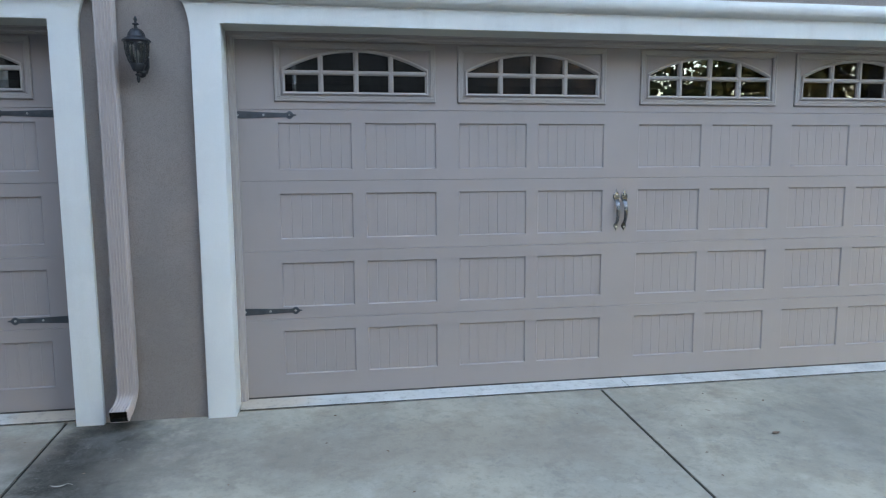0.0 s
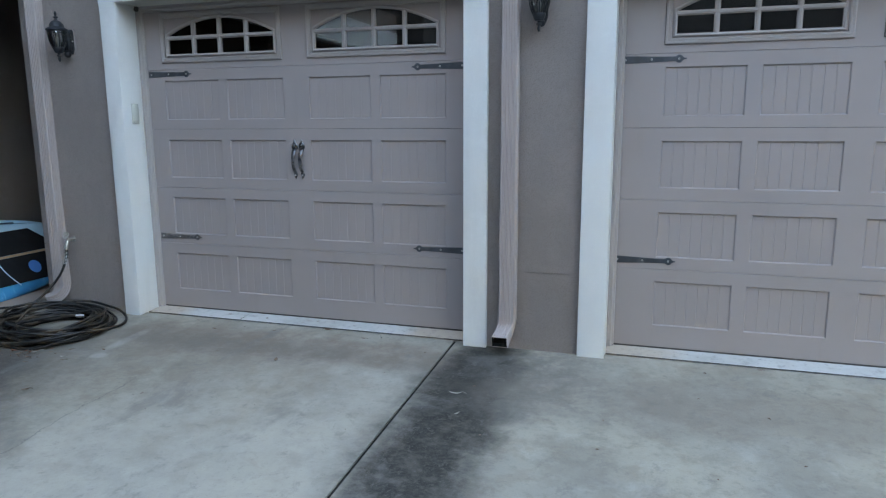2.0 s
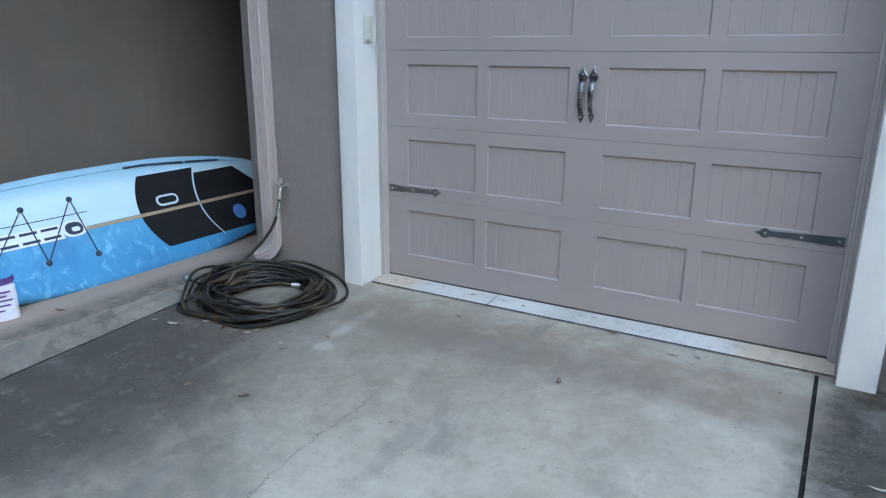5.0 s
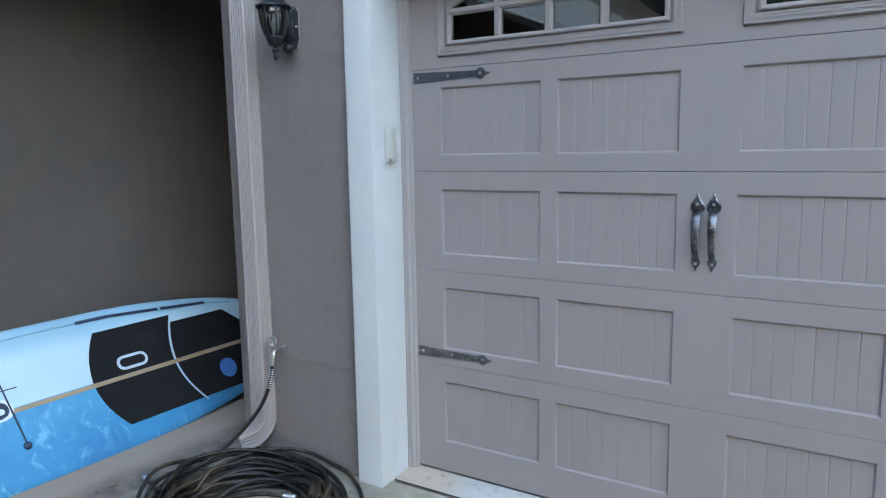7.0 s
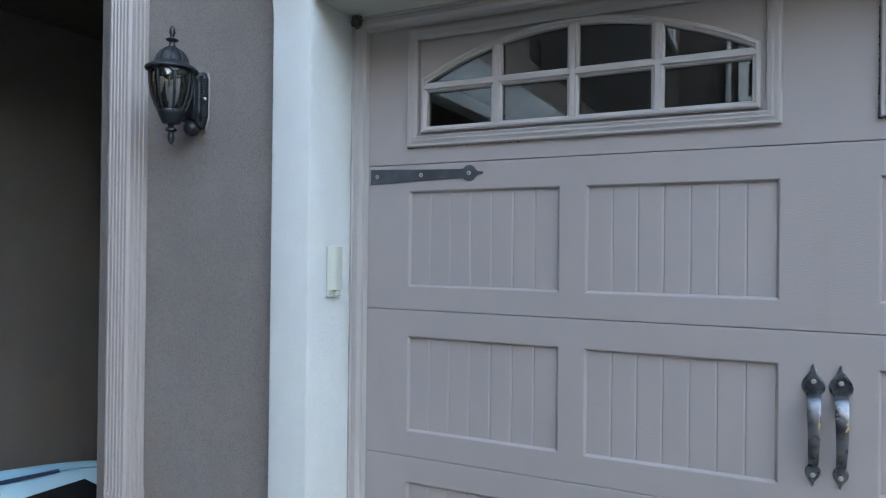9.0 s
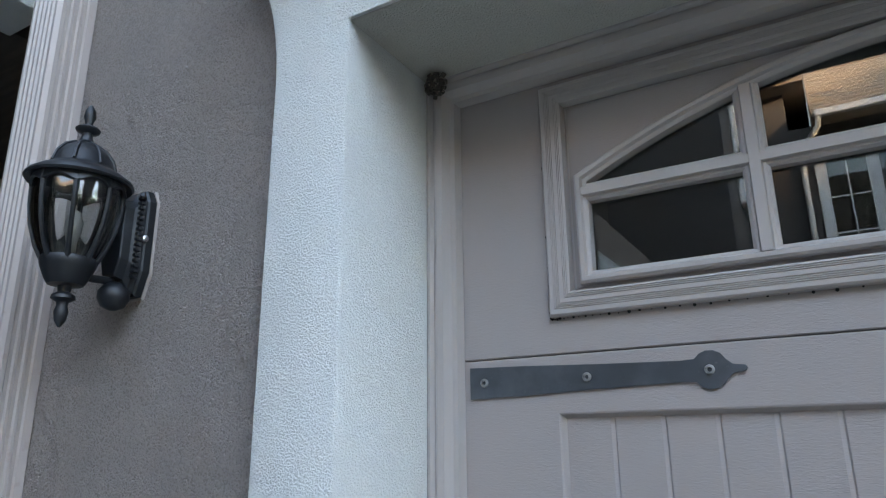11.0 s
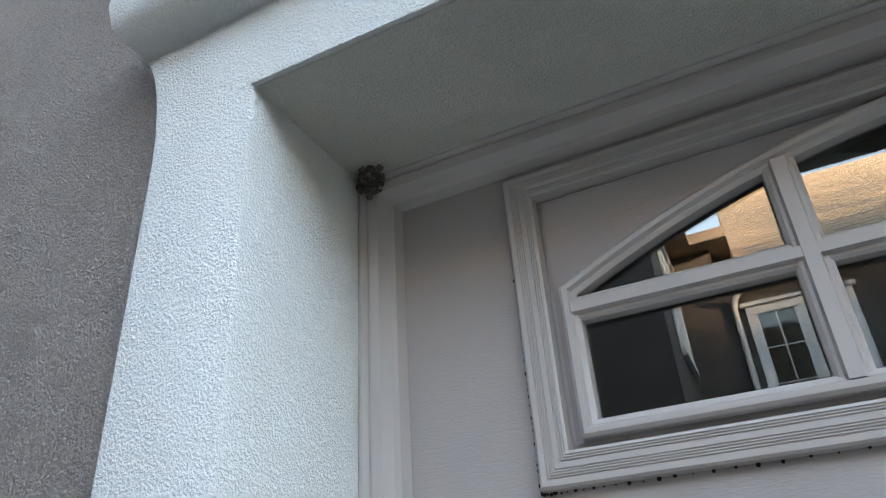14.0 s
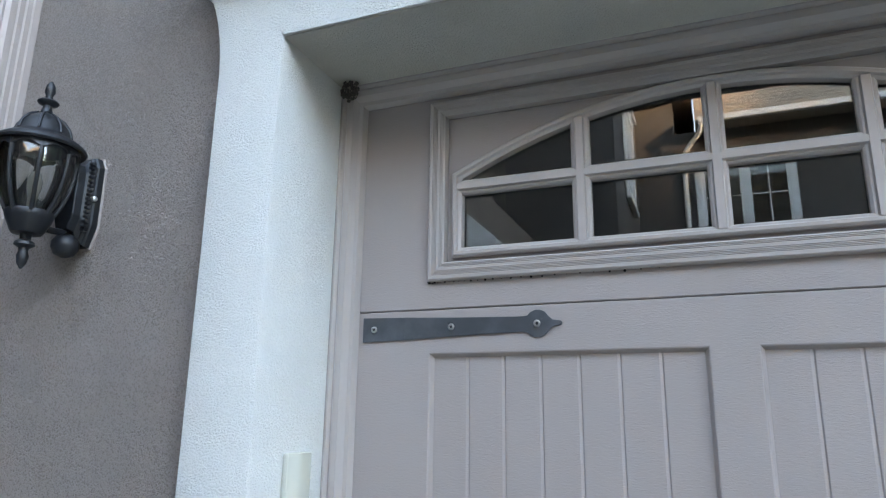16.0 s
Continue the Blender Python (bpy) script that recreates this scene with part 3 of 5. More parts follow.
def window_in(door, x0, x1, z0, z1):
    """A fluted casing, a sunk spandrel with an arched sash, bars and eight panes."""
    bm = bm_new()
    prof = [(0.0, 0.0), (0.001, 0.012), (0.004, 0.015)]
    for o in (0.0100, 0.0128, 0.0156, 0.0184, 0.0262, 0.0290, 0.0318):
        prof += [(o, 0.0152), (o + 0.0006, 0.0138), (o + 0.0014, 0.0138), (o + 0.0020, 0.0152)]
    prof += [(0.037, 0.014), (0.0385, -0.004), (0.047, -0.004)]
    loops(bm, [[(x0 + o, DOOR - p, z0 + o), (x1 - o, DOOR - p, z0 + o), (x1 - o, DOOR - p, z1 - o), (x0 + o, DOOR - p, z1 - o)] for o, p in prof])
    frame_ob = part("window_frame", bm, M_FRAME, door, "fluted taupe window casing")
    rnd = random.Random(int(x0 * 1000))
    bm = bm_new()
    spots = [(x0 - 0.001, z0 + (z1 - z0) * 0.70 * f ** 1.3) for f in np.linspace(0, 1, 80)] + [(x0 + 0.45 * f * f, z0 - 0.001) for f in np.linspace(0, 1, 30)]
    for px, pz in spots:
        q = rnd.uniform(0.0006, 0.0030)
        bmesh.ops.create_icosphere(bm, subdivisions=1, radius=q, matrix=Matrix.Translation((px + rnd.uniform(-0.001, 0.001), DOOR - 0.001, pz + rnd.uniform(-0.001, 0.001))))
    tagged(part("caulk_bead", bm, M_JOINT, frame_ob, "crumbs of dark caulk along the casing"), kind="stuff")
    cx, half = (x0 + x1) / 2, (x1 - x0) / 2 - 0.072
    ax = [half * (i / 12 - 1) for i in range(25)]
    zb = z0 + 0.066
    # spandrel plate round the opening
    bm = bm_new()
    o = 0.044
    y = DOOR - 0.001
    loops(bm, [[(cx + x, y, arch(x, half)) for x in ax], [(cx + x, y, z1 - o) for x in ax]], closed=False)
    for a, b in ((x0 + o, cx - half), (cx + half, x1 - o)):
        loops(bm, [[(a, y, z0 + o), (b, y, z0 + o)], [(a, y, z1 - o), (b, y, z1 - o)]], closed=False)
    loops(bm, [[(cx - half, y, z0 + o), (cx + half, y, z0 + o)], [(cx - half, y, zb), (cx + half, y, zb)]], closed=False)
    part("spandrel", bm, M_DOOR, frame_ob)
    # sash moulding along the opening
    bm = bm_new()
    out = [(-half, zb), (half, zb)] + [(x, arch(x, half)) for x in ax[::-1]]
    n = len(out)
    norms = []
    for i in range(n):
        p, q, r = Vector(out[i - 1]), Vector(out[i]), Vector(out[(i + 1) % n])
        d1, d2 = (q - p).normalized(), (r - q).normalized()
        n1, n2 = Vector((d1.y, -d1.x)), Vector((d2.y, -d2.x))
        m = (n1 + n2).normalized()
        norms.append(m / max(0.5, m.dot(n1)))
    sp = [(0.0195, -0.004), (0.019, 0.012), (0.015, 0.0155), (0.009, 0.0155), (0.006, 0.010), (0.003, 0.009), (0.0, 0.006), (-0.001, -0.012)]
    loops(bm, [[(cx + p[0] + m.x * s, DOOR - d, p[1] + m.y * s) for p, m in zip(out, norms)] for s, d in sp])
    part("sash", bm, M_FRAME, frame_ob, smooth=35)

    def bar(a, b, across):
        k2 = 0.83 if across else 0.97
        prof2 = [(-0.0185, -0.012), (-0.0185, 0.004), (-0.014, 0.008), (-0.010, 0.008), (-0.0075, 0.0145), (0.0075, 0.0145), (0.010, 0.008), (0.014, 0.008), (0.0185, 0.004), (0.0185, -0.012)]
        bm = bm_new()
        if across:
            loops(bm, [[(x, DOOR - d, a[1] + s * k2) for s, d in prof2] for x in (a[0], b[0])], closed=False)
        else:
            loops(bm, [[(a[0] + s * k2, DOOR - d - 0.0007, z) for s, d in prof2] for z in (a[1], b[1])], closed=False)
        part("muntin", bm, M_FRAME, frame_ob, smooth=25)

    zm = 2.301
    xs = [cx - half + half * 2 * i / 4 for i in range(5)]
    for x in xs[1:4]:
        bar((x, zb - 0.007), (x, arch(x - cx, half) + 0.004), False)
    for a, b in zip(xs, xs[1:]):
        bar((a + (0.004 if a > xs[0] + 0.01 else -0.008), zm), (b - (0.004 if b < xs[4] - 0.01 else -0.008), zm), True)
        for lo, hi in ((zb - 0.006, zm), (zm, z1 - 0.05)):
            bm = box(bm_new(), a, b, DOOR + 0.009, DOOR + 0.012, lo, hi)
            part("pane", bm, M_GLASS, frame_ob, "dark clear glass")
    return frame_ob


def strap(door, x, z, s, length=0.417, mat=None):
    """A spear-ended hinge strap with three screws; s is the way it points."""
    bm = bm_new()
    top = [(0.0, 0.025), (0.10, 0.0225), (0.21, 0.018), (0.332, 0.0145)]
    blob = [(0.345 + 0.025 * (1 - math.cos(a)) , 0.0265 * math.sin(a)) for a in (0.62, 1.0, 1.4, 1.8, 2.2)]
    tip = [(0.391, 0.013), (0.399, 0.006), (0.410, 0.0045), (length - 0.002, 0.0035), (length, 0.0)]
    up = top + blob + tip
    pts = up + [(a, -b) for a, b in up[-2::-1]]
    pts = [(x + s * a, z + b) for a, b in pts]
    plate(bm, pts, DOOR - 0.004, DOOR + 0.001)
    ob = part("hinge_strap", bm, mat or M_IRON, door, "dark grey iron strap with spear tip")
    for a in (0.026, 0.196, 0.369):
        bm = bm_new()
        r = 0.0070
        rings = [[(x + s * a + q * math.cos(2 * math.pi * i / 12), DOOR - d, z + q * math.sin(2 * math.pi * i / 12)) for i in range(12)] for q, d in ((r, 0.003), (r, 0.0052), (r * 0.85, 0.0070), (r * 0.5, 0.0073), (r * 0.42, 0.0015))]
        loops(bm, rings, cap1=True)
        part("screw", bm, M_SCREW, ob, smooth=40)
    return ob


def pull(door, x, z0, z1):
    """A forged pull: a large and a small spear-shaped rosette and a flat, tapering arched grip."""
    zt, zl = z1 - 0.050, z0 + 0.034
    ob = None
    for zc, s, k2 in ((zt, 1, 1.0), (zl, -1, 0.66)):
        bm = bm_new()
        half = [(0.0, 0.058), (0.005, 0.050), (0.006, 0.040), (0.013, 0.030), (0.024, 0.014), (0.0275, 0.0), (0.025, -0.012), (0.016, -0.024), (0.012, -0.034)]
        pts = [(x + a * k2, zc + s * b * k2) for a, b in half] + [(x - a * k2, zc + s * b * k2) for a, b in half[:0:-1]]
        inner = [(x + (px - x) * 0.82, zc + (pz - zc) * 0.82) for px, pz in pts]
        loops(bm, [[(px, DOOR, pz) for px, pz in pts], [(px, DOOR - 0.004, pz) for px, pz in pts], [(px, DOOR - 0.009, pz) for px, pz in inner]], cap1=True)
        if ob is None:
            ob = part("handle", bm, M_PULL, door, "black iron pull with spear ends", smooth=30)
        else:
            part("rosette", bm, M_PULL, ob, smooth=30)
        bm = bm_new()
        zs = zc + s * 0.012 * k2
        loops(bm, [[(x + q * math.cos(2 * math.pi * i / 10), DOOR - d, zs + q * math.sin(2 * math.pi * i / 10)) for i in range(10)] for q, d in ((0.0068, 0.008), (0.006, 0.0125), (0.002, 0.0135))], cap1=True)
        part("screw", bm, M_SCREW, ob, smooth=40)
    n = 20
    rings = []
    za, zb2 = zt - 0.020, zl + 0.014
    for i in range(n + 1):
        f = i / n
        z = za + (zb2 - za) * f
        w = 0.0165 - 0.0055 * f
        y = DOOR - 0.007 - 0.040 * math.sin(math.pi * f) ** 0.6
        th = 0.0035
        rings.append([(x - w, y + th, z), (x - w * 1.02, y, z), (x - w * 0.6, y - th, z), (x + w * 0.6, y - th, z), (x + w * 1.02, y, z), (x + w, y + th, z)])
    bm = bm_new()
    loops(bm, rings, cap0=True, cap1=True)
    part("grip", bm, M_PULL, ob, "glossy black flat grip", smooth=50)


def garage_door(label, x0, x1, cols, wins):
    door = thing("garage_door", label, "garage door", at=(0, 0, 0))
    edges = (Z0,) + JOINTS + (ZTOP,)
    panel_cache = {}
    for i in range(5):
        z0, z1 = edges[i] + 0.0009, edges[i + 1] - 0.0009
        bm = bm_new()
        if i < 4:
            holes = [(a, b, *ROWS_Z[i]) for a, b in cols]
        else:
            holes = [(a + 0.03, b - 0.03, 2.135, 2.475) for a, b in wins]
        holed(bm, x0, x1, z0, z1, holes, DOOR, DOOR + 0.03)
        sec = part("section", bm, M_DOOR, door)
        if i < 4:
            for a, b, c, d in holes:
                key = (round(b - a, 3), round(d - c, 3))
                if key not in panel_cache:
                    pb = bm_new()
                    panel_mesh(pb, b - a, d - c)
                    panel_cache[key] = mesh_of("panel", pb, M_DOOR)
                p = new("panel", panel_cache[key])
                p.parent = sec
                p.location = (a, DOOR, c)
    bm = box(bm_new(), x0 + 0.01, x1 - 0.01, DOOR + 0.024, DOOR + 0.040, Z0 + 0.004, 2.09)
    part("backing", bm, M_JOINT, door)
    bm = box(bm_new(), x0, x1, DOOR + 0.004, DOOR + 0.03, Z0 - 0.014, Z0 + 0.001, 0.003)
    part("bottom_seal", bm, M_SEAL, door, "black rubber bottom seal")
    for a, b in wins:
        window_in(door, a, b, 2.106, 2.500)
    mid = (x0 + x1) / 2
    for z in (2.013, 0.648):
        strap(door, x0 + 0.021, z, 1, mat=M_IRON_WORN if z < 1 and x0 < -2 else None)
        strap(door, x1 - 0.016, z, -1)
    for x in (mid - 0.031, mid + 0.031):
        pull(door, x, 1.170, 1.474)
    return door


garage_door("taupe painted single carriage-style garage door with strap hinges, closed", -4.50, -1.70,
            [(-4.332, -3.809), (-3.732, -3.211), (-2.989, -2.468), (-2.391, -1.868)], [(-4.334, -3.209), (-2.991, -1.866)])
MB = 2.165
half_cols = [(-0.340, 0.167), (0.257, 0.765), (0.929, 1.434), (1.520, 2.028)]
half_wins = [(-0.350, 0.760), (0.921, 2.029)]
garage_door("taupe painted wide carriage-style double garage door, closed", -0.645, 2 * MB + 0.645,
            half_cols + [(2 * MB - b, 2 * MB - a) for a, b in half_cols[::-1]], half_wins + [(2 * MB - b, 2 * MB - a) for a, b in half_wins[::-1]])

# ---- the porch and the wing of the house ----
k = Mat("white_paint", (0.72, 0.74, 0.73), 0.6)
k.blend(k.ramp(k.noise(3, 5), 0.4, 0.7, 0, 0.5), (0.66, 0.68, 0.67))
M_WHITE = k.done()
k = Mat("roof_shingle", (0.17, 0.135, 0.11), 0.9)
k.blend(k.ramp(k.noise(6, 5), 0.4, 0.7), (0.22, 0.175, 0.14))
k.bump(k.noise(20, 4, 0.7), 0.5, 0.02)
M_ROOF = k.done()

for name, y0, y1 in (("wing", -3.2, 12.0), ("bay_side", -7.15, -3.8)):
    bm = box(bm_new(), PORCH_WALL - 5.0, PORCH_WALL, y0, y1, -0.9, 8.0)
    structure("wall_" + name, bm, M_STUCCO_SHADED, "brown stucco side wall by the porch, darkened to stand for shade")
    bm = bm_new()
    loops(bm, [[(PORCH_WALL + 0.45, y, 7.95), (PORCH_WALL + 0.45, y, 8.1), (PORCH_WALL - 2.5, y, 9.6), (PORCH_WALL - 5.4, y, 8.1), (PORCH_WALL - 5.4, y, 7.95)] for y in (y0 - 0.1, y1 + 0.3)], cap0=True, cap1=True)
    structure("roof_" + name, bm, M_ROOF, "dark shingle roof of the house by the porch")
# Porch lining coloured near black, so the porch gets less bounced light.
k = Mat("dark_porch_lining", (0.055, 0.042, 0.032), 0.7)
k.blend(k.ramp(k.noise(6, 5, 0.6, (1, 8, 1)), 0.4, 0.7), (0.085, 0.064, 0.048))
M_PORCH_DARK = k.done()
bm = box(bm_new(), PORCH_WALL, CORNER, 9.0, 9.2, -0.3, 3.46)
structure("wall_porch_back", bm, M_PORCH_DARK, "porch end wall coloured dark to keep the porch shaded")
bm = box(bm_new(), CORNER - 0.12, CORNER + 0.05, -3.6, WALL - 0.001, 2.933, 3.4, 0.006)
structure("beam", bm, M_TRIM, "white stucco porch beam")
bm = box(bm_new(), CORNER - 0.22, CORNER + 0.05, -3.6, -3.33, -0.5, 2.932, 0.008)
structure("column_porch", bm, M_TRIM, "white stucco porch column")
bm = box(bm_new(), PORCH_WALL - 0.25, CORNER - 0.121, -3.6, 9.0, 2.95, 3.25)
structure("ceiling_porch", bm, M_PORCH_DARK, "porch ceiling coloured dark to keep the porch shaded")
bm = box(bm_new(), PORCH_WALL - 0.25, CORNER + 0.02, -3.6, WALL - 0.001, 3.401, 3.75)
structure("roof_porch", bm, M_ROOF, "dark porch roof")


def gable(name, x0, x1, y0, y1, z, rise, label):
    bm = bm_new()
    ym = (y0 + y1) / 2
    e = 0.45
    pr = [(y0 - e, z), (ym, z + rise), (y1 + e, z), (y1 + e, z - 0.16), (y0 - e, z - 0.16)]
    loops(bm, [[(x, y, q) for y, q in pr] for x in (x0 - e, x1 + e)], cap0=True, cap1=True)
    return structure(name, bm, M_ROOF, label)


# Unseen house, added to block low sun and sky from the east.
bm = box(bm_new(), 24.0, 32.0, -9.0, 16.0, -0.9, 4.8)
structure("wall_east_blocker", bm, M_STUCCO, "unseen taupe stucco block that keeps low sun off the ground")
gable("roof_east_blocker", 24.0, 32.0, -9.0, 16.0, 4.96, 1.4, "dark shingle roof of the unseen light-blocking house")
# Unseen roof; its steep rise keeps the sun off the wall opposite.
gable("roof_garage", CORNER - 0.4, 20.0, WALL, 12.2, TOP + 0.32, 5.3, "dark shingle garage roof, unseen, raised to shade the house opposite")


k = Mat("dark_reflecting_glass", (0.02, 0.022, 0.025), 0.03, spec=0.8)
M_GLASS_DARK = k.done()
k = Mat("curtain_cloth", (0.50, 0.50, 0.46), 0.9)
k.blend(k.ramp(k.noise(9, 3, 0.5, (3, 3, 0.1)), 0.4, 0.65), (0.30, 0.31, 0.29))
M_CURTAIN = k.done()


def house_window(at, w, h, turn=0.0):
    """A cased window with a moulded head, two sashes of six lights and curtains, on a wall; at is the middle of the sill, turned about z."""
    ob = thing("house_window", "white-trimmed window with curtains on the house opposite", "window", "windows of the house opposite", at)
    ob.rotation_euler = (0, 0, radians(turn))
    t = 0.13
    for a, b, c, d, e in ((-w / 2 - t, w / 2 + t, h, h + 0.16, 0.06), (-w / 2 - t - 0.07, w / 2 + t + 0.07, h + 0.16, h + 0.23, 0.12), (-w / 2 - t, w / 2 + t, -0.10, 0.0, 0.09),
                          (-w / 2 - t, -w / 2, 0.0, h, 0.055), (w / 2, w / 2 + t, 0.0, h, 0.055)):
        part("window_frame", box(bm_new(), a, b, 0.002, e, c, d, 0.012), M_WHITE, ob)
    part("mullion", box(bm_new(), -0.045, 0.045, 0.002, 0.05, 0.0, h, 0.006), M_WHITE, ob)
    for s in (-1, 1):
        a, b = (-w / 2, -0.045) if s < 0 else (0.045, w / 2)
        part("pane", box(bm_new(), a, b, 0.022, 0.026, 0.0, h), M_GLASS, ob)
        part("backing", box(bm_new(), a, b, 0.003, 0.006, 0.0, h), M_GLASS_DARK, ob)
        bm = bm_new()
        c0, c1 = (b - (b - a) * 0.62, b - 0.02) if s < 0 else (a + 0.02, a + (b - a) * 0.62)
        loops(bm, [[(c0 + (c1 - c0) * i / 24, 0.013 + 0.005 * math.sin(i * 1.7), z) for i in range(25)] for z in (0.0, h)], closed=False)
        part("curtain", bm, M_CURTAIN, ob, "pale hanging curtain")
        for a2, b2 in ((a, a + 0.05), (b - 0.05, b)):
            part("sash_rail", box(bm_new(), a2, b2, 0.027, 0.042, 0.0, h), M_WHITE, ob)
        part("glazing_bar", box(bm_new(), (a + b) / 2 - 0.012, (a + b) / 2 + 0.012, 0.027, 0.038, 0.0, h), M_WHITE, ob)
        for q in (1, 2):
            part("glazing_bar", box(bm_new(), a + 0.05, b - 0.05, 0.027, 0.036, h * q / 3 - 0.012, h * q / 3 + 0.012), M_WHITE, ob)
    tagged(ob, kind="structure")


OY, EAVE = -7.2, 7.45
k = Mat("brown_stucco", (0.075, 0.069, 0.064), 0.9)
k.blend(k.ramp(k.noise(0.7, 5), 0.4, 0.65), (0.10, 0.092, 0.085))
M_BROWN = k.done()
k = Mat("tan_shingle", (0.36, 0.28, 0.20), 0.9)
k.blend(k.ramp(k.noise(1.2, 5, 0.6, (1, 3, 8)), 0.4, 0.7), (0.27, 0.21, 0.155))
k.blend(k.ramp(k.noise(9, 4, 0.6, (1, 3, 5)), 0.5, 0.7, 0, 0.6), (0.20, 0.16, 0.12))
M_TAN = k.done()
bm = box(bm_new(), -14.0, 7.0, OY - 8.0, OY, -0.8, EAVE)
box(bm, -14.0, -4.25, OY - 8.0, OY - 0.002, EAVE, 8.3)
structure("house_opposite", bm, M_BROWN, "taupe stucco house across the driveway")
bm = box(bm_new(), PORCH_WALL + 0.01, -5.0, OY + 0.002, -3.75, -0.8, 8.3)
structure("wall_house_bay", bm, M_BROWN, "taupe stucco bay of the house across the driveway")
# roof over the long side: shingle courses that step up to the ridge
bm = bm_new()
prof = [(OY + 0.45, EAVE - 0.02), (OY + 0.45, EAVE + 0.05)]
n = 30
for i in range(n):
    f0, f1 = i / n, (i + 1) / n
    prof += [(OY + 0.45 - 4.45 * f0, EAVE + 0.07 + 4.0 * f0), (OY + 0.45 - 4.45 * f1, EAVE + 0.045 + 4.0 * f1)]
prof += [(OY - 8.45, EAVE), (OY - 8.45, EAVE - 0.1), (OY, EAVE - 0.02)]
loops(bm, [[(x, y, z) for y, z in prof] for x in (-3.85, 7.45)], cap0=True, cap1=True)
structure("roof_opposite", bm, M_TAN, "tan shingle roof of the house across the driveway")
# higher hipped roof over the bay, with a boxed eave
bm = bm_new()
for q in ((-14.4, -3.88, OY - 8.4, OY + 0.42), (PORCH_WALL - 0.4, -4.55, OY + 0.421, -3.3)):
    x0, x1, y0, y1 = q
    xm, ym = (x0 + x1) / 2, (y0 + y1) / 2
    r = [[(x0, y0, z), (x1, y0, z), (x1, y1, z), (x0, y1, z)] for z in (8.2, 8.42)]
    r.append([(x0 + 1.2, ym - 0.4, 9.5), (x1 - 1.2, ym - 0.4, 9.5), (x1 - 1.2, ym + 0.4, 9.5), (x0 + 1.2, ym + 0.4, 9.5)])
    loops(bm, r, cap0=True, cap1=True)
structure("roof_house_bay", bm, M_TAN, "tan shingle hipped roof with boxed eaves")
for x in (-3.05, -0.1, 2.9):
    house_window((x, OY, 4.75), 1.5, 1.95, 0)
    house_window((x, OY, 0.9), 1.4, 1.5, 0)
house_window((-5.0, -5.6, 5.6), 1.0, 1.6, -90)
bm = box(bm_new(), -3.80, 7.4, OY + 0.455, OY + 0.57, EAVE - 0.06, EAVE + 0.06, 0.02)
structure("gutter", bm, M_WHITE, "white eaves gutter")
for x in (-4.1, -0.75):
    spout = thing("downspout", "white downspout on the house opposite", "downspout", "downspouts of the house opposite")
    bm = bm_new()
    tube(bm, [(x + 0.36, OY + 0.50, EAVE - 0.05), (x + 0.33, OY + 0.45, EAVE - 0.2), (x + 0.05, OY + 0.10, EAVE - 0.42), (x, OY + 0.07, EAVE - 0.6), (x, OY + 0.07, -0.7)], 0.05, 10)
    part("pipe", bm, M_WHITE, spout, smooth=40)


# ---- trees mirrored in the panes, and trees added to shade ----
k = Mat("bark", (0.10, 0.08, 0.065), 0.95)
k.blend(k.ramp(k.noise(6, 5, 0.7, (3, 3, 0.5)), 0.4, 0.7), (0.17, 0.14, 0.115))
M_BARK = k.done()


def leaf_mat(name, a, b):
    m = bpy.data.materials.new(name)
    m.use_nodes = True
    t = m.node_tree
    g, r = t.nodes.new("ShaderNodeNewGeometry"), t.nodes.new("ShaderNodeMix")
    r.data_type = "RGBA"
    r.inputs[6].default_value, r.inputs[7].default_value = (*a, 1), (*b, 1)
    t.links.new(g.outputs["Random Per Island"], r.inputs["Factor"])
    t.links.new(r.outputs[2], t.nodes["Principled BSDF"].inputs["Base Color"])
    t.nodes["Principled BSDF"].inputs["Roughness"].default_value = 0.7
    return m


M_LEAF_GREEN = leaf_mat("green_leaves", (0.06, 0.095, 0.028), (0.17, 0.17, 0.045))
M_LEAF_GOLD = leaf_mat("autumn_leaves", (0.20, 0.16, 0.03), (0.32, 0.22, 0.05))


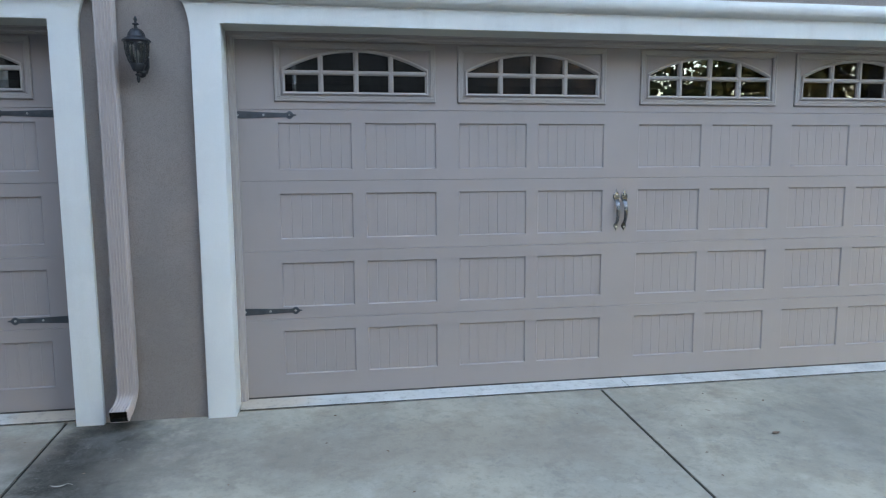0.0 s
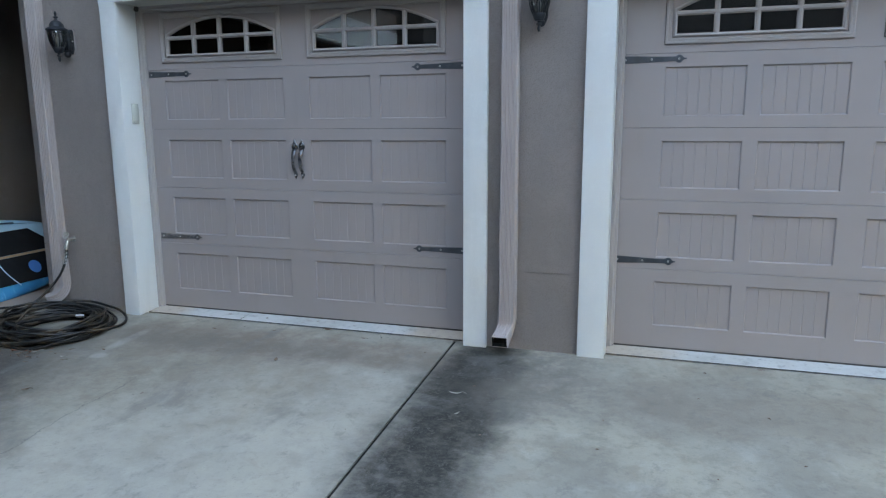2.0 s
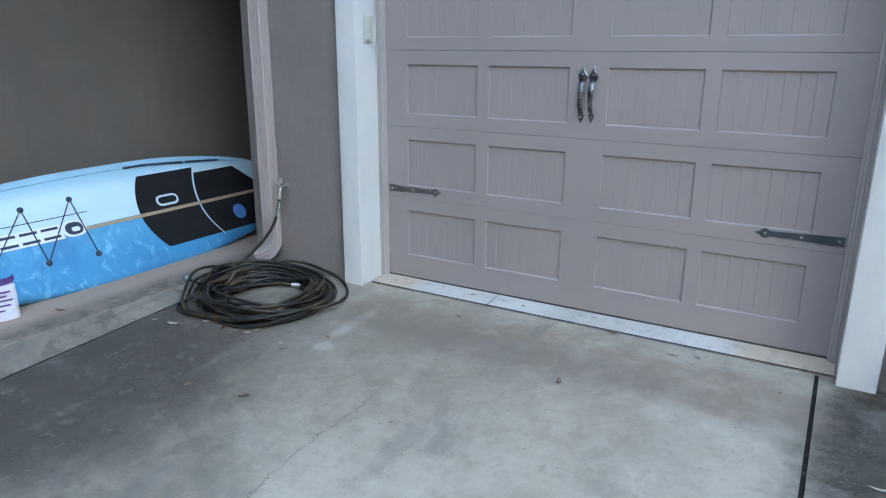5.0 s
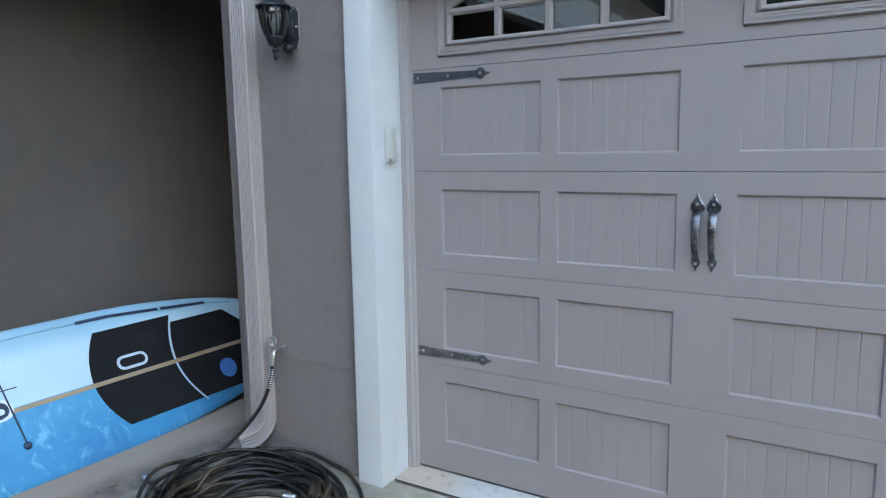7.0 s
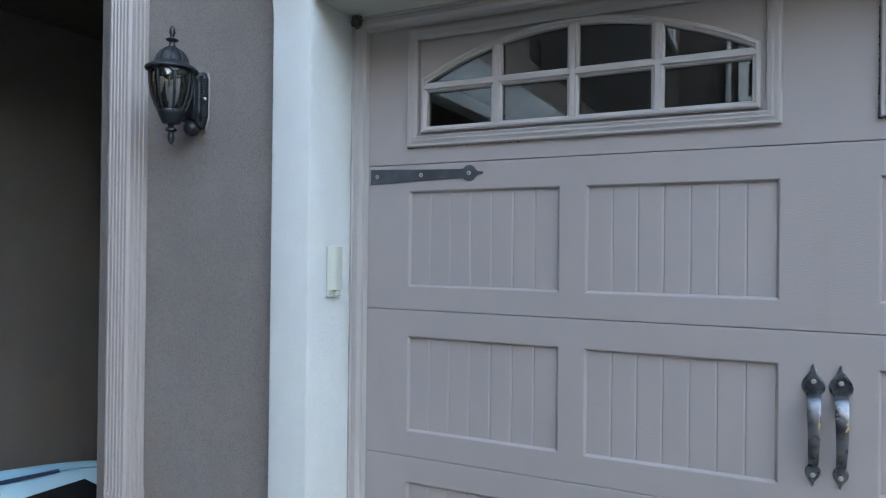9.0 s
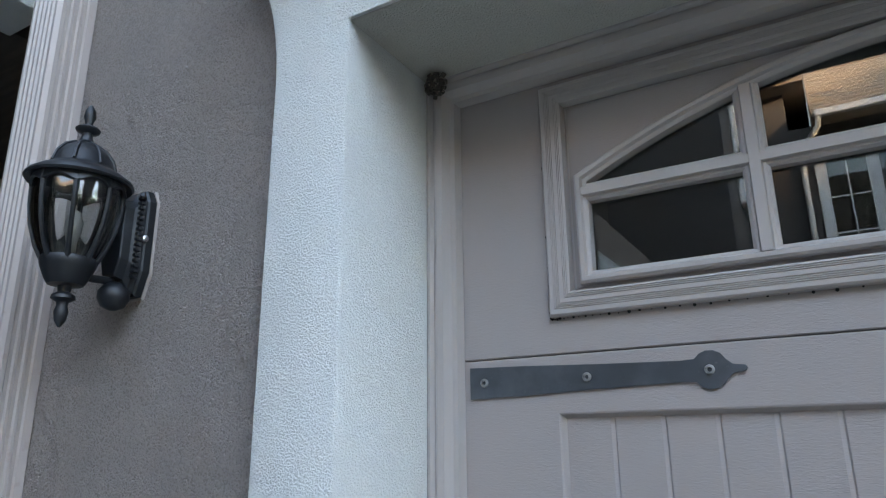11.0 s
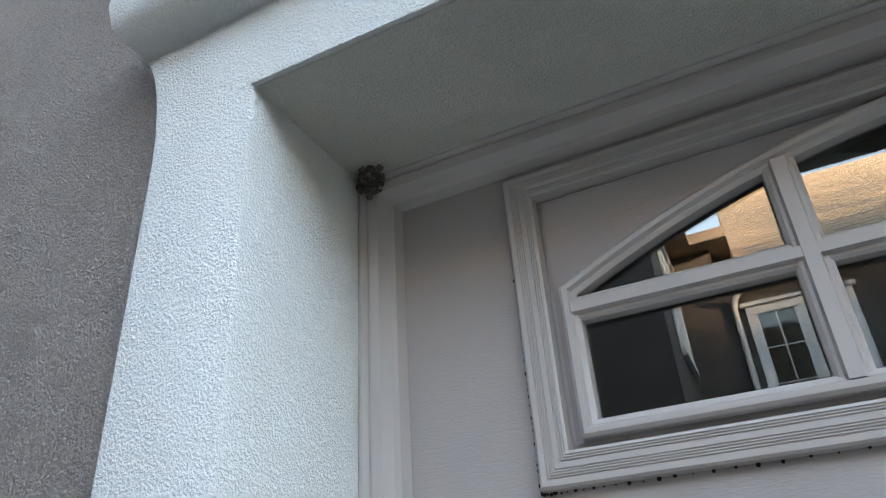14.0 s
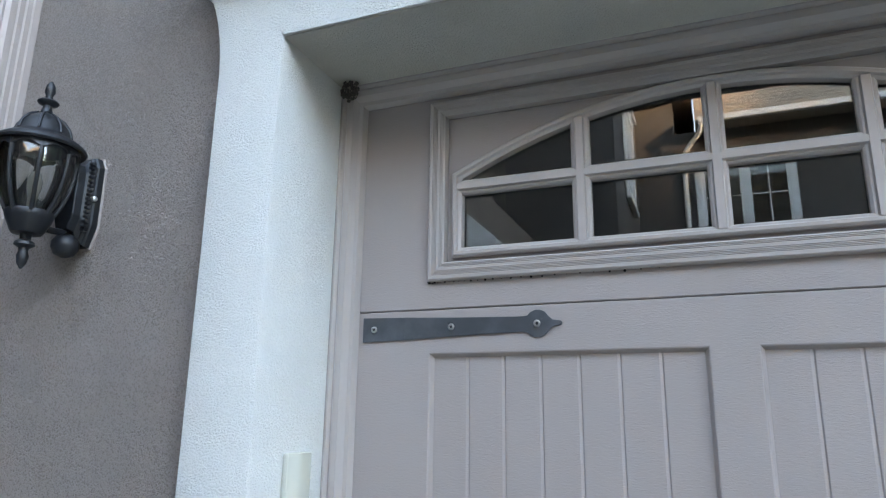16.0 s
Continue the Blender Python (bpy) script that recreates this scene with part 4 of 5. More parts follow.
def tree(x, y, height, spread, leaves, label, seed):
    rnd = random.Random(seed)
    ob = thing("tree", label, "tree", "trees across the driveway", at=(x, y, -0.72))
    bm = bm_new()
    tube(bm, [(0, 0, 0), (0.05, 0.03, height * 0.25), (-0.05, 0.08, height * 0.5), (0.05, 0, height * 0.85)], 0.2, 10, [0.26, 0.2, 0.14, 0.04])
    tips = []
    for i in range(9):
        a, z = i * 2.4 + rnd.random(), height * (0.28 + 0.06 * i)
        r = spread * (0.95 - 0.06 * i) * rnd.uniform(0.8, 1.1)
        tip = Vector((r * math.cos(a), r * math.sin(a), z + r * rnd.uniform(0.3, 0.6)))
        tube(bm, [(0, 0, z), tuple(Vector((0, 0, z)).lerp(tip, 0.5) + Vector((0, 0, 0.2))), tuple(tip)], 0.05, 6, [0.09, 0.05, 0.015])
        tips += [tip, Vector((0, 0, z)).lerp(tip, 0.6)]
    tips.append(Vector((0, 0, height * 0.92)))
    part("trunk", bm, M_BARK, ob, smooth=40)
    verts, faces = [], []
    for _ in range(2600 if y < -5 else 6500):
        c = rnd.choice(tips)
        d = Vector((rnd.gauss(0, 1), rnd.gauss(0, 1), rnd.gauss(0, 0.8))) * spread * 0.24
        p = c + d
        u = Vector((rnd.gauss(0, 1), rnd.gauss(0, 1), rnd.gauss(0, 1))).normalized()
        w = u.orthogonal().normalized()
        q = rnd.uniform(0.10, 0.20)
        n = len(verts)
        verts += [p - u * q, p + w * q * 0.5, p + u * q, p - w * q * 0.5]
        faces.append((n, n + 1, n + 2, n + 3))
    me = bpy.data.meshes.new("crown")
    me.from_pydata([tuple(v) for v in verts], [], faces)
    me.materials.append(leaves)
    cr = new("crown", me)
    cr.parent = ob
    return ob


# First four are mirrored; the rest are added to block or dapple light.
for x, y, h, w, gold, seed in ((10.2, -9.3, 9.5, 2.6, 0, 1), (12.6, -8.6, 9.5, 3.0, 1, 2), (16.0, -9.0, 10.0, 3.2, 0, 3), (19.5, -8.2, 9.5, 3.0, 1, 6), (13.5, -5.7, 12.0, 2.7, 1, 41), (15.0, 1.5, 12.5, 2.0, 0, 42), (22.0, -4.5, 13.0, 3.2, 1, 43), (18.0, -3.8, 12.0, 2.2, 0, 44),  (28.0, 6.5, 14.0, 3.6, 0, 15), (25.0, -10.5, 9.0, 3.4, 0, 16),
                               (22.5, 9.0, 15.0, 3.4, 0, 10), (16.0, 15.5, 13.0, 3.2, 0, 12), (28.0, 12.0, 16.0, 3.6, 0, 13), (20.0, 14.5, 17.0, 3.4, 0, 21), (24.5, 14.0, 17.5, 3.6, 0, 22), (33.0, 10.0, 18.0, 3.8, 0, 23), (24.0, 5.5, 14.5, 3.0, 0, 24), (34.0, 16.0, 19.0, 3.8, 0, 25)):
    tree(x, y, h, w, M_LEAF_GOLD if gold else M_LEAF_GREEN, "golden autumn tree beyond the driveway, mirrored or added for shade" if gold else "green leafy tree beyond the driveway, mirrored or added for shade", seed)

# ---- downspouts ----
def spout_ring(w, d):
    """Outline of a fluted pipe, centred; the fluted side faces the driveway."""
    pts = [(w / 2, -d / 2 + 0.008)]
    for i in range(3):
        a, s = -d / 2 + 0.014 + (d - 0.028) * i / 3, (d - 0.028) / 3
        pts += [(w / 2, a + s * 0.15), (w / 2 - 0.004, a + s * 0.3), (w / 2 - 0.004, a + s * 0.7), (w / 2, a + s * 0.85)]
    pts += [(w / 2, d / 2), (-w / 2, d / 2), (-w / 2, -d / 2 + 0.008), (-w / 2 + 0.008, -d / 2)]
    n = 5
    for i in range(n):
        a = -w / 2 + 0.012 + (w - 0.024) * i / n
        s = (w - 0.024) / n
        pts += [(a + s * 0.15, -d / 2), (a + s * 0.3, -d / 2 + 0.004), (a + s * 0.7, -d / 2 + 0.004), (a + s * 0.85, -d / 2)]
    return pts + [(w / 2 - 0.008, -d / 2)]


def downspout(label, x, y, lean=0.0, band=0.94, fluted=True, twist=0.0):
    ob = thing("downspout", label, "downspout", at=(x, y, 0))
    w, d = 0.112, 0.082
    ring = spout_ring(w, d)
    bm = bm_new()
    rings = [[(a, b, z) for a, b in ring] for z in (5.9, 2.0, band + 0.012)]
    loops(bm, rings)
    part("upper_pipe", bm, M_SPOUT, ob, smooth=30)
    bm = bm_new()
    low = ring if fluted else [(a, -d / 2 if b < -d / 2 + 0.0065 and abs(a) < w / 2 - 0.005 else b) for a, b in ring]
    rings = [[(a * 1.05, b * 1.05, z) for a, b in low] for z in (band + 0.028, band + 0.0)]
    rings += [[(a * 1.03, b * 1.03, z) for a, b in low] for z in (band - 0.001, 0.22)]
    # the elbow turns out over the driveway, with crimped folds
    R, n = 0.13, 9
    for i in range(1, n + 1):
        t = radians(74) * i / n
        cy, cz = -R * (1 - math.cos(t)), 0.22 - R * math.sin(t)
        q = 1.0 + (0.035 if i % 2 else 0.0)
        rings.append([(a * q + lean * i / n, cy + b * q * math.cos(t), cz - b * q * math.sin(t)) for a, b in low])
    t = radians(74)
    ey, ez = -R * (1 - math.cos(t)) - 0.035 * math.sin(t), 0.22 - R * math.sin(t) - 0.035 * math.cos(t)
    rings.append([(a * 1.02 + lean, ey + b * math.cos(t), ez - b * math.sin(t)) for a, b in low])
    rings.append([(a * 0.96 + lean, ey + b * 0.95 * math.cos(t), ez - b * 0.95 * math.sin(t)) for a, b in low])
    def turned(ring, f):
        c, s = math.cos(radians(twist) * f), math.sin(radians(twist) * f)
        return [(px * c - py * s, px * s + py * c, pz) for px, py, pz in ring]

    rings = rings[:4] + [turned(r, min(1.0, (i + 1) / n)) for i, r in enumerate(rings[4:])]
    loops(bm, rings)
    el = part("elbow", bm, M_SPOUT, ob, smooth=30)
    # Inner sleeve, its dark colour stands in for the shade inside.
    bm = bm_new()
    rings = [[(a * 0.955 + lean, ey + o * math.sin(t) + b * 0.945 * math.cos(t), ez + o * math.cos(t) - b * 0.945 * math.sin(t)) for a, b in low] for o in (0.004, 0.05)]
    loops(bm, [turned(r, 1.0) for r in rings], cap1=True)
    part("mouth", bm, M_JOINT, el, "outlet inside coloured dark for its shade")
    for sx in (-0.03, 0.03):
        bm = bm_new()
        loops(bm, [[(sx + q * math.cos(2 * math.pi * i / 8), -d / 2 - o, band + 0.013 + q * math.sin(2 * math.pi * i / 8)) for i in range(8)] for q, o in ((0.006, 0.0), (0.006, 0.004), (0.003, 0.006))], cap1=True)
        part("rivet", bm, M_SPOUT, ob)
    for z in (2.95, 4.8):
        bm = bm_new()
        loops(bm, [[(a * 1.03, b * 1.03, z + h) for a, b in ring] for h in (0.0, 0.03)])
        part("strap", bm, M_SPOUT, ob)
    return ob


downspout("fluted beige metal downspout on the pier between the doors", -1.328, 4.607, -0.03)
downspout("fluted beige metal downspout at the corner by the porch", -5.352, 4.607, 0.0, 0.86, True, -42)


# ---- wall lamps ----
def wall_lamp(x, z, label):
    """The lantern hangs on an arm from a ribbed back plate; the origin is on the wall at the plate's middle."""
    ob = thing("wall_lantern", label, "wall lamp", "lanterns beside the garage doors", at=(x, WALL, z))
    ob.scale = (0.92, 0.95, 0.97)
    ay = -0.138
    bm = bm_new()
    octo = [(0.042, -0.060), (0.042, 0.075), (0.030, 0.098), (-0.030, 0.098), (-0.042, 0.075), (-0.042, -0.060), (-0.026, -0.105), (0.026, -0.105)]
    loops(bm, [[(a * k1, -o, b * k1) for a, b in octo] for k1, o in ((1.03, -0.002), (1.03, 0.006))], cap0=True, cap1=True)
    part("mount", bm, M_SPOUT, ob, "pale mounting block")
    bm = bm_new()
    loops(bm, [[(a * k1, -o, b * k1) for a, b in octo] for k1, o in ((1.0, 0.006), (1.0, 0.020), (0.96, 0.024), (0.96, 0.028), (0.90, 0.032), (0.90, 0.036), (0.74, 0.044), (0.70, 0.060), (0.66, 0.062))], cap1=True)
    pl = part("back_plate", bm, M_LAMP, ob, "black ribbed back plate")
    for i in range(16):
        zz = -0.075 + i * 0.010
        for s in (-1, 1):
            bm = box(bm_new(), s * 0.037 - 0.006, s * 0.037 + 0.006, -0.040, -0.030, zz, zz + 0.005)
            part("rib", bm, M_LAMP, pl)
    bm = bm_new()
    tube(bm, [(0, -0.05, -0.080), (0, -0.09, -0.083), (0, ay + 0.02, -0.080)], 0.007, 10)
    part("arm", bm, M_LAMP, ob, smooth=50)
    bm = bm_new()
    lathe(bm, [(0.004, -0.022), (0.014, -0.017), (0.019, -0.006), (0.019, 0.004), (0.013, 0.014), (0.006, 0.018)], 14, (0, -0.050, -0.108))
    for v in bm.verts:
        v.co = Vector((v.co.x * 1.5, -0.045 + (v.co.y + 0.050) * 1.5, -0.104 + (v.co.z + 0.108) * 1.3))
    part("knob", bm, M_LAMP, ob, smooth=60)
    bm = bm_new()
    prof = [(0.0, 0.082), (0.066, 0.082), (0.088, 0.076), (0.091, 0.080), (0.089, 0.085), (0.074, 0.096), (0.058, 0.104), (0.054, 0.110), (0.049, 0.126), (0.036, 0.143), (0.020, 0.153), (0.012, 0.157)]
    lathe(bm, prof, 32, (0, ay, 0))
    cap = part("cap", bm, M_LAMP, ob, "black metal domed cap", smooth=35)
    bm = bm_new()
    rings = [[(r * math.cos(2 * math.pi * i / 64), ay + r * math.sin(2 * math.pi * i / 64), h - (0.010 * abs(math.cos(4 * 2 * math.pi * (i / 64 - 0.25 / 8))) ** 3 if low else 0.0)) for i in range(64)]
             for r, h, low in ((0.077, 0.084, 0), (0.0785, 0.072, 1), (0.0745, 0.070, 1), (0.0735, 0.084, 0))]
    loops(bm, rings)
    part("collar", bm, M_LAMP, ob, "scalloped black metal collar", smooth=50)
    for i in range(8):
        a = 2 * math.pi * i / 8
        ca, sa = math.cos(a), math.sin(a)
        bm = bm_new()
        tube(bm, [(r * ca, ay + r * sa, h) for r, h in ((0.056, 0.108), (0.050, 0.127), (0.037, 0.144), (0.018, 0.155))], 0.003, 6)
        part("rib", bm, M_LAMP, cap, smooth=50)
    bm = bm_new()
    lathe(bm, [(0.006, 0.155), (0.013, 0.160), (0.010, 0.168), (0.009, 0.176), (0.020, 0.180), (0.022, 0.184), (0.018, 0.188), (0.008, 0.191), (0.007, 0.198), (0.011, 0.208), (0.009, 0.222), (0.003, 0.232)], 14, (0, ay, 0))
    part("finial", bm, M_LAMP, ob, smooth=50)
    bm = bm_new()
    rings = []
    n = 48
    for r, h in ((0.066, 0.080), (0.070, 0.060), (0.069, 0.030), (0.063, -0.005), (0.051, -0.040), (0.035, -0.068)):
        rings.append([(r * (1 + 0.06 * abs(math.cos(6 * 2 * math.pi * i / n))) * math.cos(2 * math.pi * i / n), ay + r * (1 + 0.06 * abs(math.cos(6 * 2 * math.pi * i / n))) * math.sin(2 * math.pi * i / n), h) for i in range(n)])
    loops(bm, rings)
    part("shade", bm, M_LGLASS, ob, "clear ribbed glass bowl", smooth=60)
    bm = bm_new()
    lathe(bm, [(0.009, -0.055), (0.009, -0.03), (0.014, -0.010), (0.015, 0.008), (0.009, 0.026), (0.0, 0.032)], 14, (0, ay, 0))
    part("bulb", bm, M_BULB, ob, "pale glass bulb", smooth=50)
    for i in range(8):
        a = 2 * math.pi * (i + 0.25) / 8
        ca, sa = math.cos(a), math.sin(a)
        bm = bm_new()
        tube(bm, [(r * ca, ay + r * sa, h) for r, h in ((0.072, 0.084), (0.0735, 0.060), (0.0725, 0.030), (0.0665, -0.005), (0.0545, -0.040), (0.038, -0.070))], 0.0042, 6, [0.0075, 0.0050, 0.0042, 0.0042, 0.0046, 0.0055])
        part("cage_bar", bm, M_LAMP, ob, smooth=50)
    bm = bm_new()
    lathe(bm, [(0.0, -0.056), (0.045, -0.058), (0.047, -0.064), (0.044, -0.074), (0.033, -0.098), (0.029, -0.104), (0.012, -0.106), (0.010, -0.116), (0.019, -0.122), (0.020, -0.128), (0.010, -0.134), (0.009, -0.140), (0.012, -0.150), (0.009, -0.166), (0.002, -0.176)], 18, (0, ay, 0))
    part("lower_cup", bm, M_LAMP, ob, smooth=35)
    bm = bm_new()
    loops(bm, [[(0.0430 + o, -0.026 + q * math.cos(2 * math.pi * i / 10), q * math.sin(2 * math.pi * i / 10)) for i in range(10)] for q, o in ((0.006, -0.004), (0.006, 0.006), (0.003, 0.008))], cap1=True)
    part("screw", bm, M_SCREW, pl)
    return ob


k = Mat("bulb_glass", (0.30, 0.30, 0.29), 0.1)
M_BULB = k.done()
lamp = wall_lamp(-5.036, 2.277, "black metal wall lantern with clear glass beside the single door")
lamp2 = copy_thing(lamp, pose(-1.128, WALL, 2.345))
tagged(lamp2, "black metal wall lantern with clear glass on the pier between doors")

# ---- keypad on the white reveal ----
k = Mat("cream_plastic", (0.42, 0.43, 0.38), 0.45)
k.blend(k.ramp(k.noise(8, 4), 0.4, 0.7, 0, 0.5), (0.45, 0.46, 0.41))
M_CREAM = k.done()
keypad = thing("keypad", "cream plastic door opener keypad on the white reveal", "keypad", at=(A0, 4.746, 1.69))
bm = box(bm_new(), 0.0, 0.012, -0.036, 0.036, -0.083, 0.083, 0.004)
part("base", bm, M_CREAM, keypad)
bm = bm_new()
loops(bm, [[(0.010 + 0.018 * (1 - (j / 5 - 1) ** 4), -0.034 + 0.068 * j / 10, z) for j in range(11)] for z in (-0.060, 0.082)], closed=False)
loops(bm, [[(0.006, -0.034 + 0.068 * j / 10, 0.082) for j in range(11)], [(0.010 + 0.018 * (1 - (j / 5 - 1) ** 4), -0.034 + 0.068 * j / 10, 0.082) for j in range(11)]], closed=False)
loops(bm, [[(0.006, -0.034 + 0.068 * j / 10, -0.060) for j in range(11)], [(0.010 + 0.018 * (1 - (j / 5 - 1) ** 4), -0.034 + 0.068 * j / 10, -0.060) for j in range(11)]], closed=False)
part("cover", bm, M_CREAM, keypad, smooth=40)
bm = box(bm_new(), 0.008, 0.024, -0.014, 0.014, -0.080, -0.062, 0.003)
part("latch", bm, M_CREAM, keypad)

# ---- mud nest in the corner of the reveal ----
k = Mat("dry_mud", (0.05, 0.042, 0.034), 0.8)
k.blend(k.ramp(k.noise(160, 4), 0.55, 0.68), (0.32, 0.29, 0.25))
M_MUD = k.done()


def bmesh_ball(radius):
    bm = bm_new()
    bmesh.ops.create_icosphere(bm, subdivisions=2, radius=radius)
    return bm


rnd = random.Random(12)
bm = bm_new()
for i in range(34):
    # open paper cells that fan out from the corner
    f = (i + 0.5) / 34
    pol, az = math.acos(1 - 1.7 * f), i * 2.39996
    d = Vector((math.sin(pol) * math.cos(az), math.sin(pol) * math.sin(az), math.cos(pol)))
    d = Vector((d.x * 0.9 + 0.15, -d.z * 0.9 - 0.1, d.y - 0.1)).normalized()
    L, q = rnd.uniform(0.018, 0.026), rnd.uniform(0.0034, 0.0052)
    u = d.orthogonal().normalized()
    w = d.cross(u)
    rings = [[d * (L * h) + (u * math.cos(2 * math.pi * j / 7) + w * math.sin(2 * math.pi * j / 7)) * (q * r) for j in range(7)]
             for h, r in ((0.1, 0.6), (0.6, 0.9), (1.0, 1.12 * rnd.uniform(0.85, 1.15)), (1.01, 0.85), (0.72, 0.6))]
    loops(bm, rings, cap0=True, cap1=True)
nest = thing("mud_nest", "small crusty brown nest of cells under the door header", "nest", at=(-4.506, 4.824, HEAD - 0.026))
core = part("core", bmesh_ball(0.016), M_MUD, nest)
tagged(part("cell_comb", bm, M_MUD, nest), kind="stuff")

# ---- garden tap ----
k = Mat("worn_brass", (0.52, 0.50, 0.46), 0.35, 0.9)
k.blend(k.ramp(k.noise(60, 4), 0.4, 0.7), (0.36, 0.33, 0.28))
M_BRASS = k.done()
tap = thing("garden_tap", "worn metal garden tap on the stucco wall", "tap", at=(-5.212, WALL, 0.62))
bm = bm_new()
tube(bm, [(0, 0.01, 0.0), (0, -0.05, 0.0), (0, -0.075, -0.008), (0, -0.085, -0.045)], 0.013, 12, [0.013, 0.013, 0.015, 0.013])
part("spout", bm, M_BRASS, tap, smooth=40)
bm = bm_new()
lathe(bm, [(0.026, -0.003), (0.026, 0.003)], 16)
bmesh.ops.transform(bm, matrix=Matrix.Rotation(radians(90), 4, "X"), verts=bm.verts)
part("flange", bm, M_BRASS, tap)
bm = bm_new()
tube(bm, [(0, -0.06, 0.0), (0, -0.075, 0.03), (0, -0.082, 0.045)], 0.008, 10)
part("stem", bm, M_BRASS, tap, smooth=40)
bm = bm_new()
c = Vector((0, -0.083, 0.047))
ring = [tuple(c + Vector((0.026 * math.cos(2 * math.pi * i / 20) * (1 + 0.1 * math.cos(5 * 2 * math.pi * i / 20)), 0.010 * math.sin(2 * math.pi * i / 20) - 0.0, 0.024 * math.sin(2 * math.pi * i / 20)))) for i in range(21)]
tube(bm, ring, 0.005, 8)
for i in range(0, 20, 4):
    tube(bm, [tuple(c), ring[i]], 0.0035, 6)
part("handwheel", bm, M_BRASS, tap, "scalloped metal handwheel", smooth=50)
bm = bm_new()
tube(bm, [(0, -0.085, -0.040), (0, -0.088, -0.075)], 0.018, 12)
part("coupling", bm, M_BRASS, tap, smooth=40)

# ---- coiled garden hose ----
k = Mat("black_rubber", (0.010, 0.0095, 0.0088), 0.5, spec=0.4)
k.blend(k.ramp(k.noise(6, 6, 0.7), 0.47, 0.62, 0, 0.9), (0.062, 0.043, 0.025))
k.blend(k.ramp(k.noise(60, 4, 0.7), 0.55, 0.7, 0, 0.5), (0.085, 0.07, 0.05))
k.rough(k.noise(9, 4), 0.36, 0.62)
M_RUBBER = k.done()
rnd = random.Random(5)
hose = thing("garden_hose", "black rubber garden hose coiled on the driveway", "hose")
CX, CY = -4.95, 4.13
path = [(-5.212, 4.56, 0.535), (-5.214, 4.555, 0.49), (-5.225, 4.54, 0.42), (-5.255, 4.50, 0.32), (-5.31, 4.44, 0.22), (-5.37, 4.36, 0.13), (-5.42, 4.26, 0.07), (-5.45, 4.14, 0.05), (-5.43, 4.0, 0.05)]
turns, step = 25, 24
r, ox, oy, ph = 0.43, 0.0, 0.0, 0.0
tgt = (0.42, 0, 0)
for i in range(turns * step):
    if i % step == 0:
        tgt = (rnd.choice((rnd.uniform(0.24, 0.36), rnd.uniform(0.34, 0.48))), rnd.uniform(-0.13, 0.10), rnd.uniform(-0.12, 0.07))
        tilt, tph = rnd.uniform(0.0, 0.035), rnd.uniform(0, 6.28)
        zt = 0.013 + 0.125 * (i / (turns * step)) ** 0.8 * rnd.uniform(0.6, 1.0)
        if i == 0:
            z = zt
    r += (tgt[0] - r) * 0.08
    ox += (tgt[1] - ox) * 0.08
    oy += (tgt[2] - oy) * 0.08
    z += (zt - z) * 0.08
    a = math.pi * 1.07 + 2 * math.pi * i / step
    y = CY + oy + r * 0.97 * math.sin(a)
    y = max(min(y, 4.60), 3.70)
    x = CX + ox + r * 1.03 * math.cos(a)
    lift = 0.032 * math.sin(2 * a + tph) + tilt * math.cos(a - tph)
    slump = 0.75 if r > 0.38 else 1.0
    zz = max(0.0125, z * slump + lift)
    base = drive_z(y) if x > PORCH_EDGE - 0.03 else 0.0
    path.append((x, y, base + zz))
path += [(CX - 0.44, CY - 0.16, 0.05), (CX - 0.56, CY - 0.13, 0.035), (CX - 0.655, CY - 0.095, 0.022)]


def smooth_path(pts, n=3):
    out = []
    for i in range(len(pts) - 1):
        p0, p1, p2, p3 = (Vector(pts[min(max(j, 0), len(pts) - 1)]) for j in (i - 1, i, i + 1, i + 2))
        for s in range(n):
            t = s / n
            out.append(tuple(0.5 * ((2 * p1) + (p2 - p0) * t + (2 * p0 - 5 * p1 + 4 * p2 - p3) * t * t + (3 * p1 - p0 - 3 * p2 + p3) * t ** 3)))
    return out + [pts[-1]]


bm = bm_new()
tube(bm, smooth_path(path, 2), 0.0105, 8)
part("tubing", bm, M_RUBBER, hose, smooth=60)
# a loose loop thrown out over the driveway
bm = bm_new()
loose = [(CX + 0.28, CY + 0.28, 0.02), (CX + 0.42, CY + 0.10, 0.02), (CX + 0.30, CY - 0.30, -0.005), (CX - 0.05, CY - 0.44, -0.02), (CX - 0.33, CY - 0.44, -0.026), (CX - 0.42, CY - 0.36, -0.02), (CX - 0.36, CY - 0.22, 0.01), (CX - 0.15, CY - 0.14, 0.06), (CX + 0.06, CY + 0.0, 0.09), (CX + 0.18, CY + 0.05, 0.085)]
tube(bm, smooth_path(loose, 6), 0.0105, 8)
part("tubing", bm, M_RUBBER, hose, smooth=60)
for a, b in (((CX - 0.65, CY - 0.097, 0.022), (CX - 0.715, CY - 0.07, 0.016)), ((CX + 0.17, CY + 0.046, 0.086), (CX + 0.225, CY + 0.07, 0.084))):
    bm = bm_new()
    va, vb = Vector(a), Vector(b)
    tube(bm, [tuple(va.lerp(vb, f)) for f in (0, 0.3, 0.31, 0.7, 0.71, 1)], 0.014, 12, [0.013, 0.013, 0.016, 0.016, 0.012, 0.012])
    part("coupling", bm, M_SCREW, hose, "bright metal hose coupling", smooth=30)
bm = bm_new()
spring = []
for i in range(90):
    f = i / 89
    a = 2 * math.pi * 9 * f
    spring.append((-5.212 + 0.0145 * math.cos(a) - 0.012 * f * f, 4.56 + 0.0145 * math.sin(a) - 0.018 * f, 0.53 - 0.11 * f))
tube(bm, spring, 0.0022, 5)
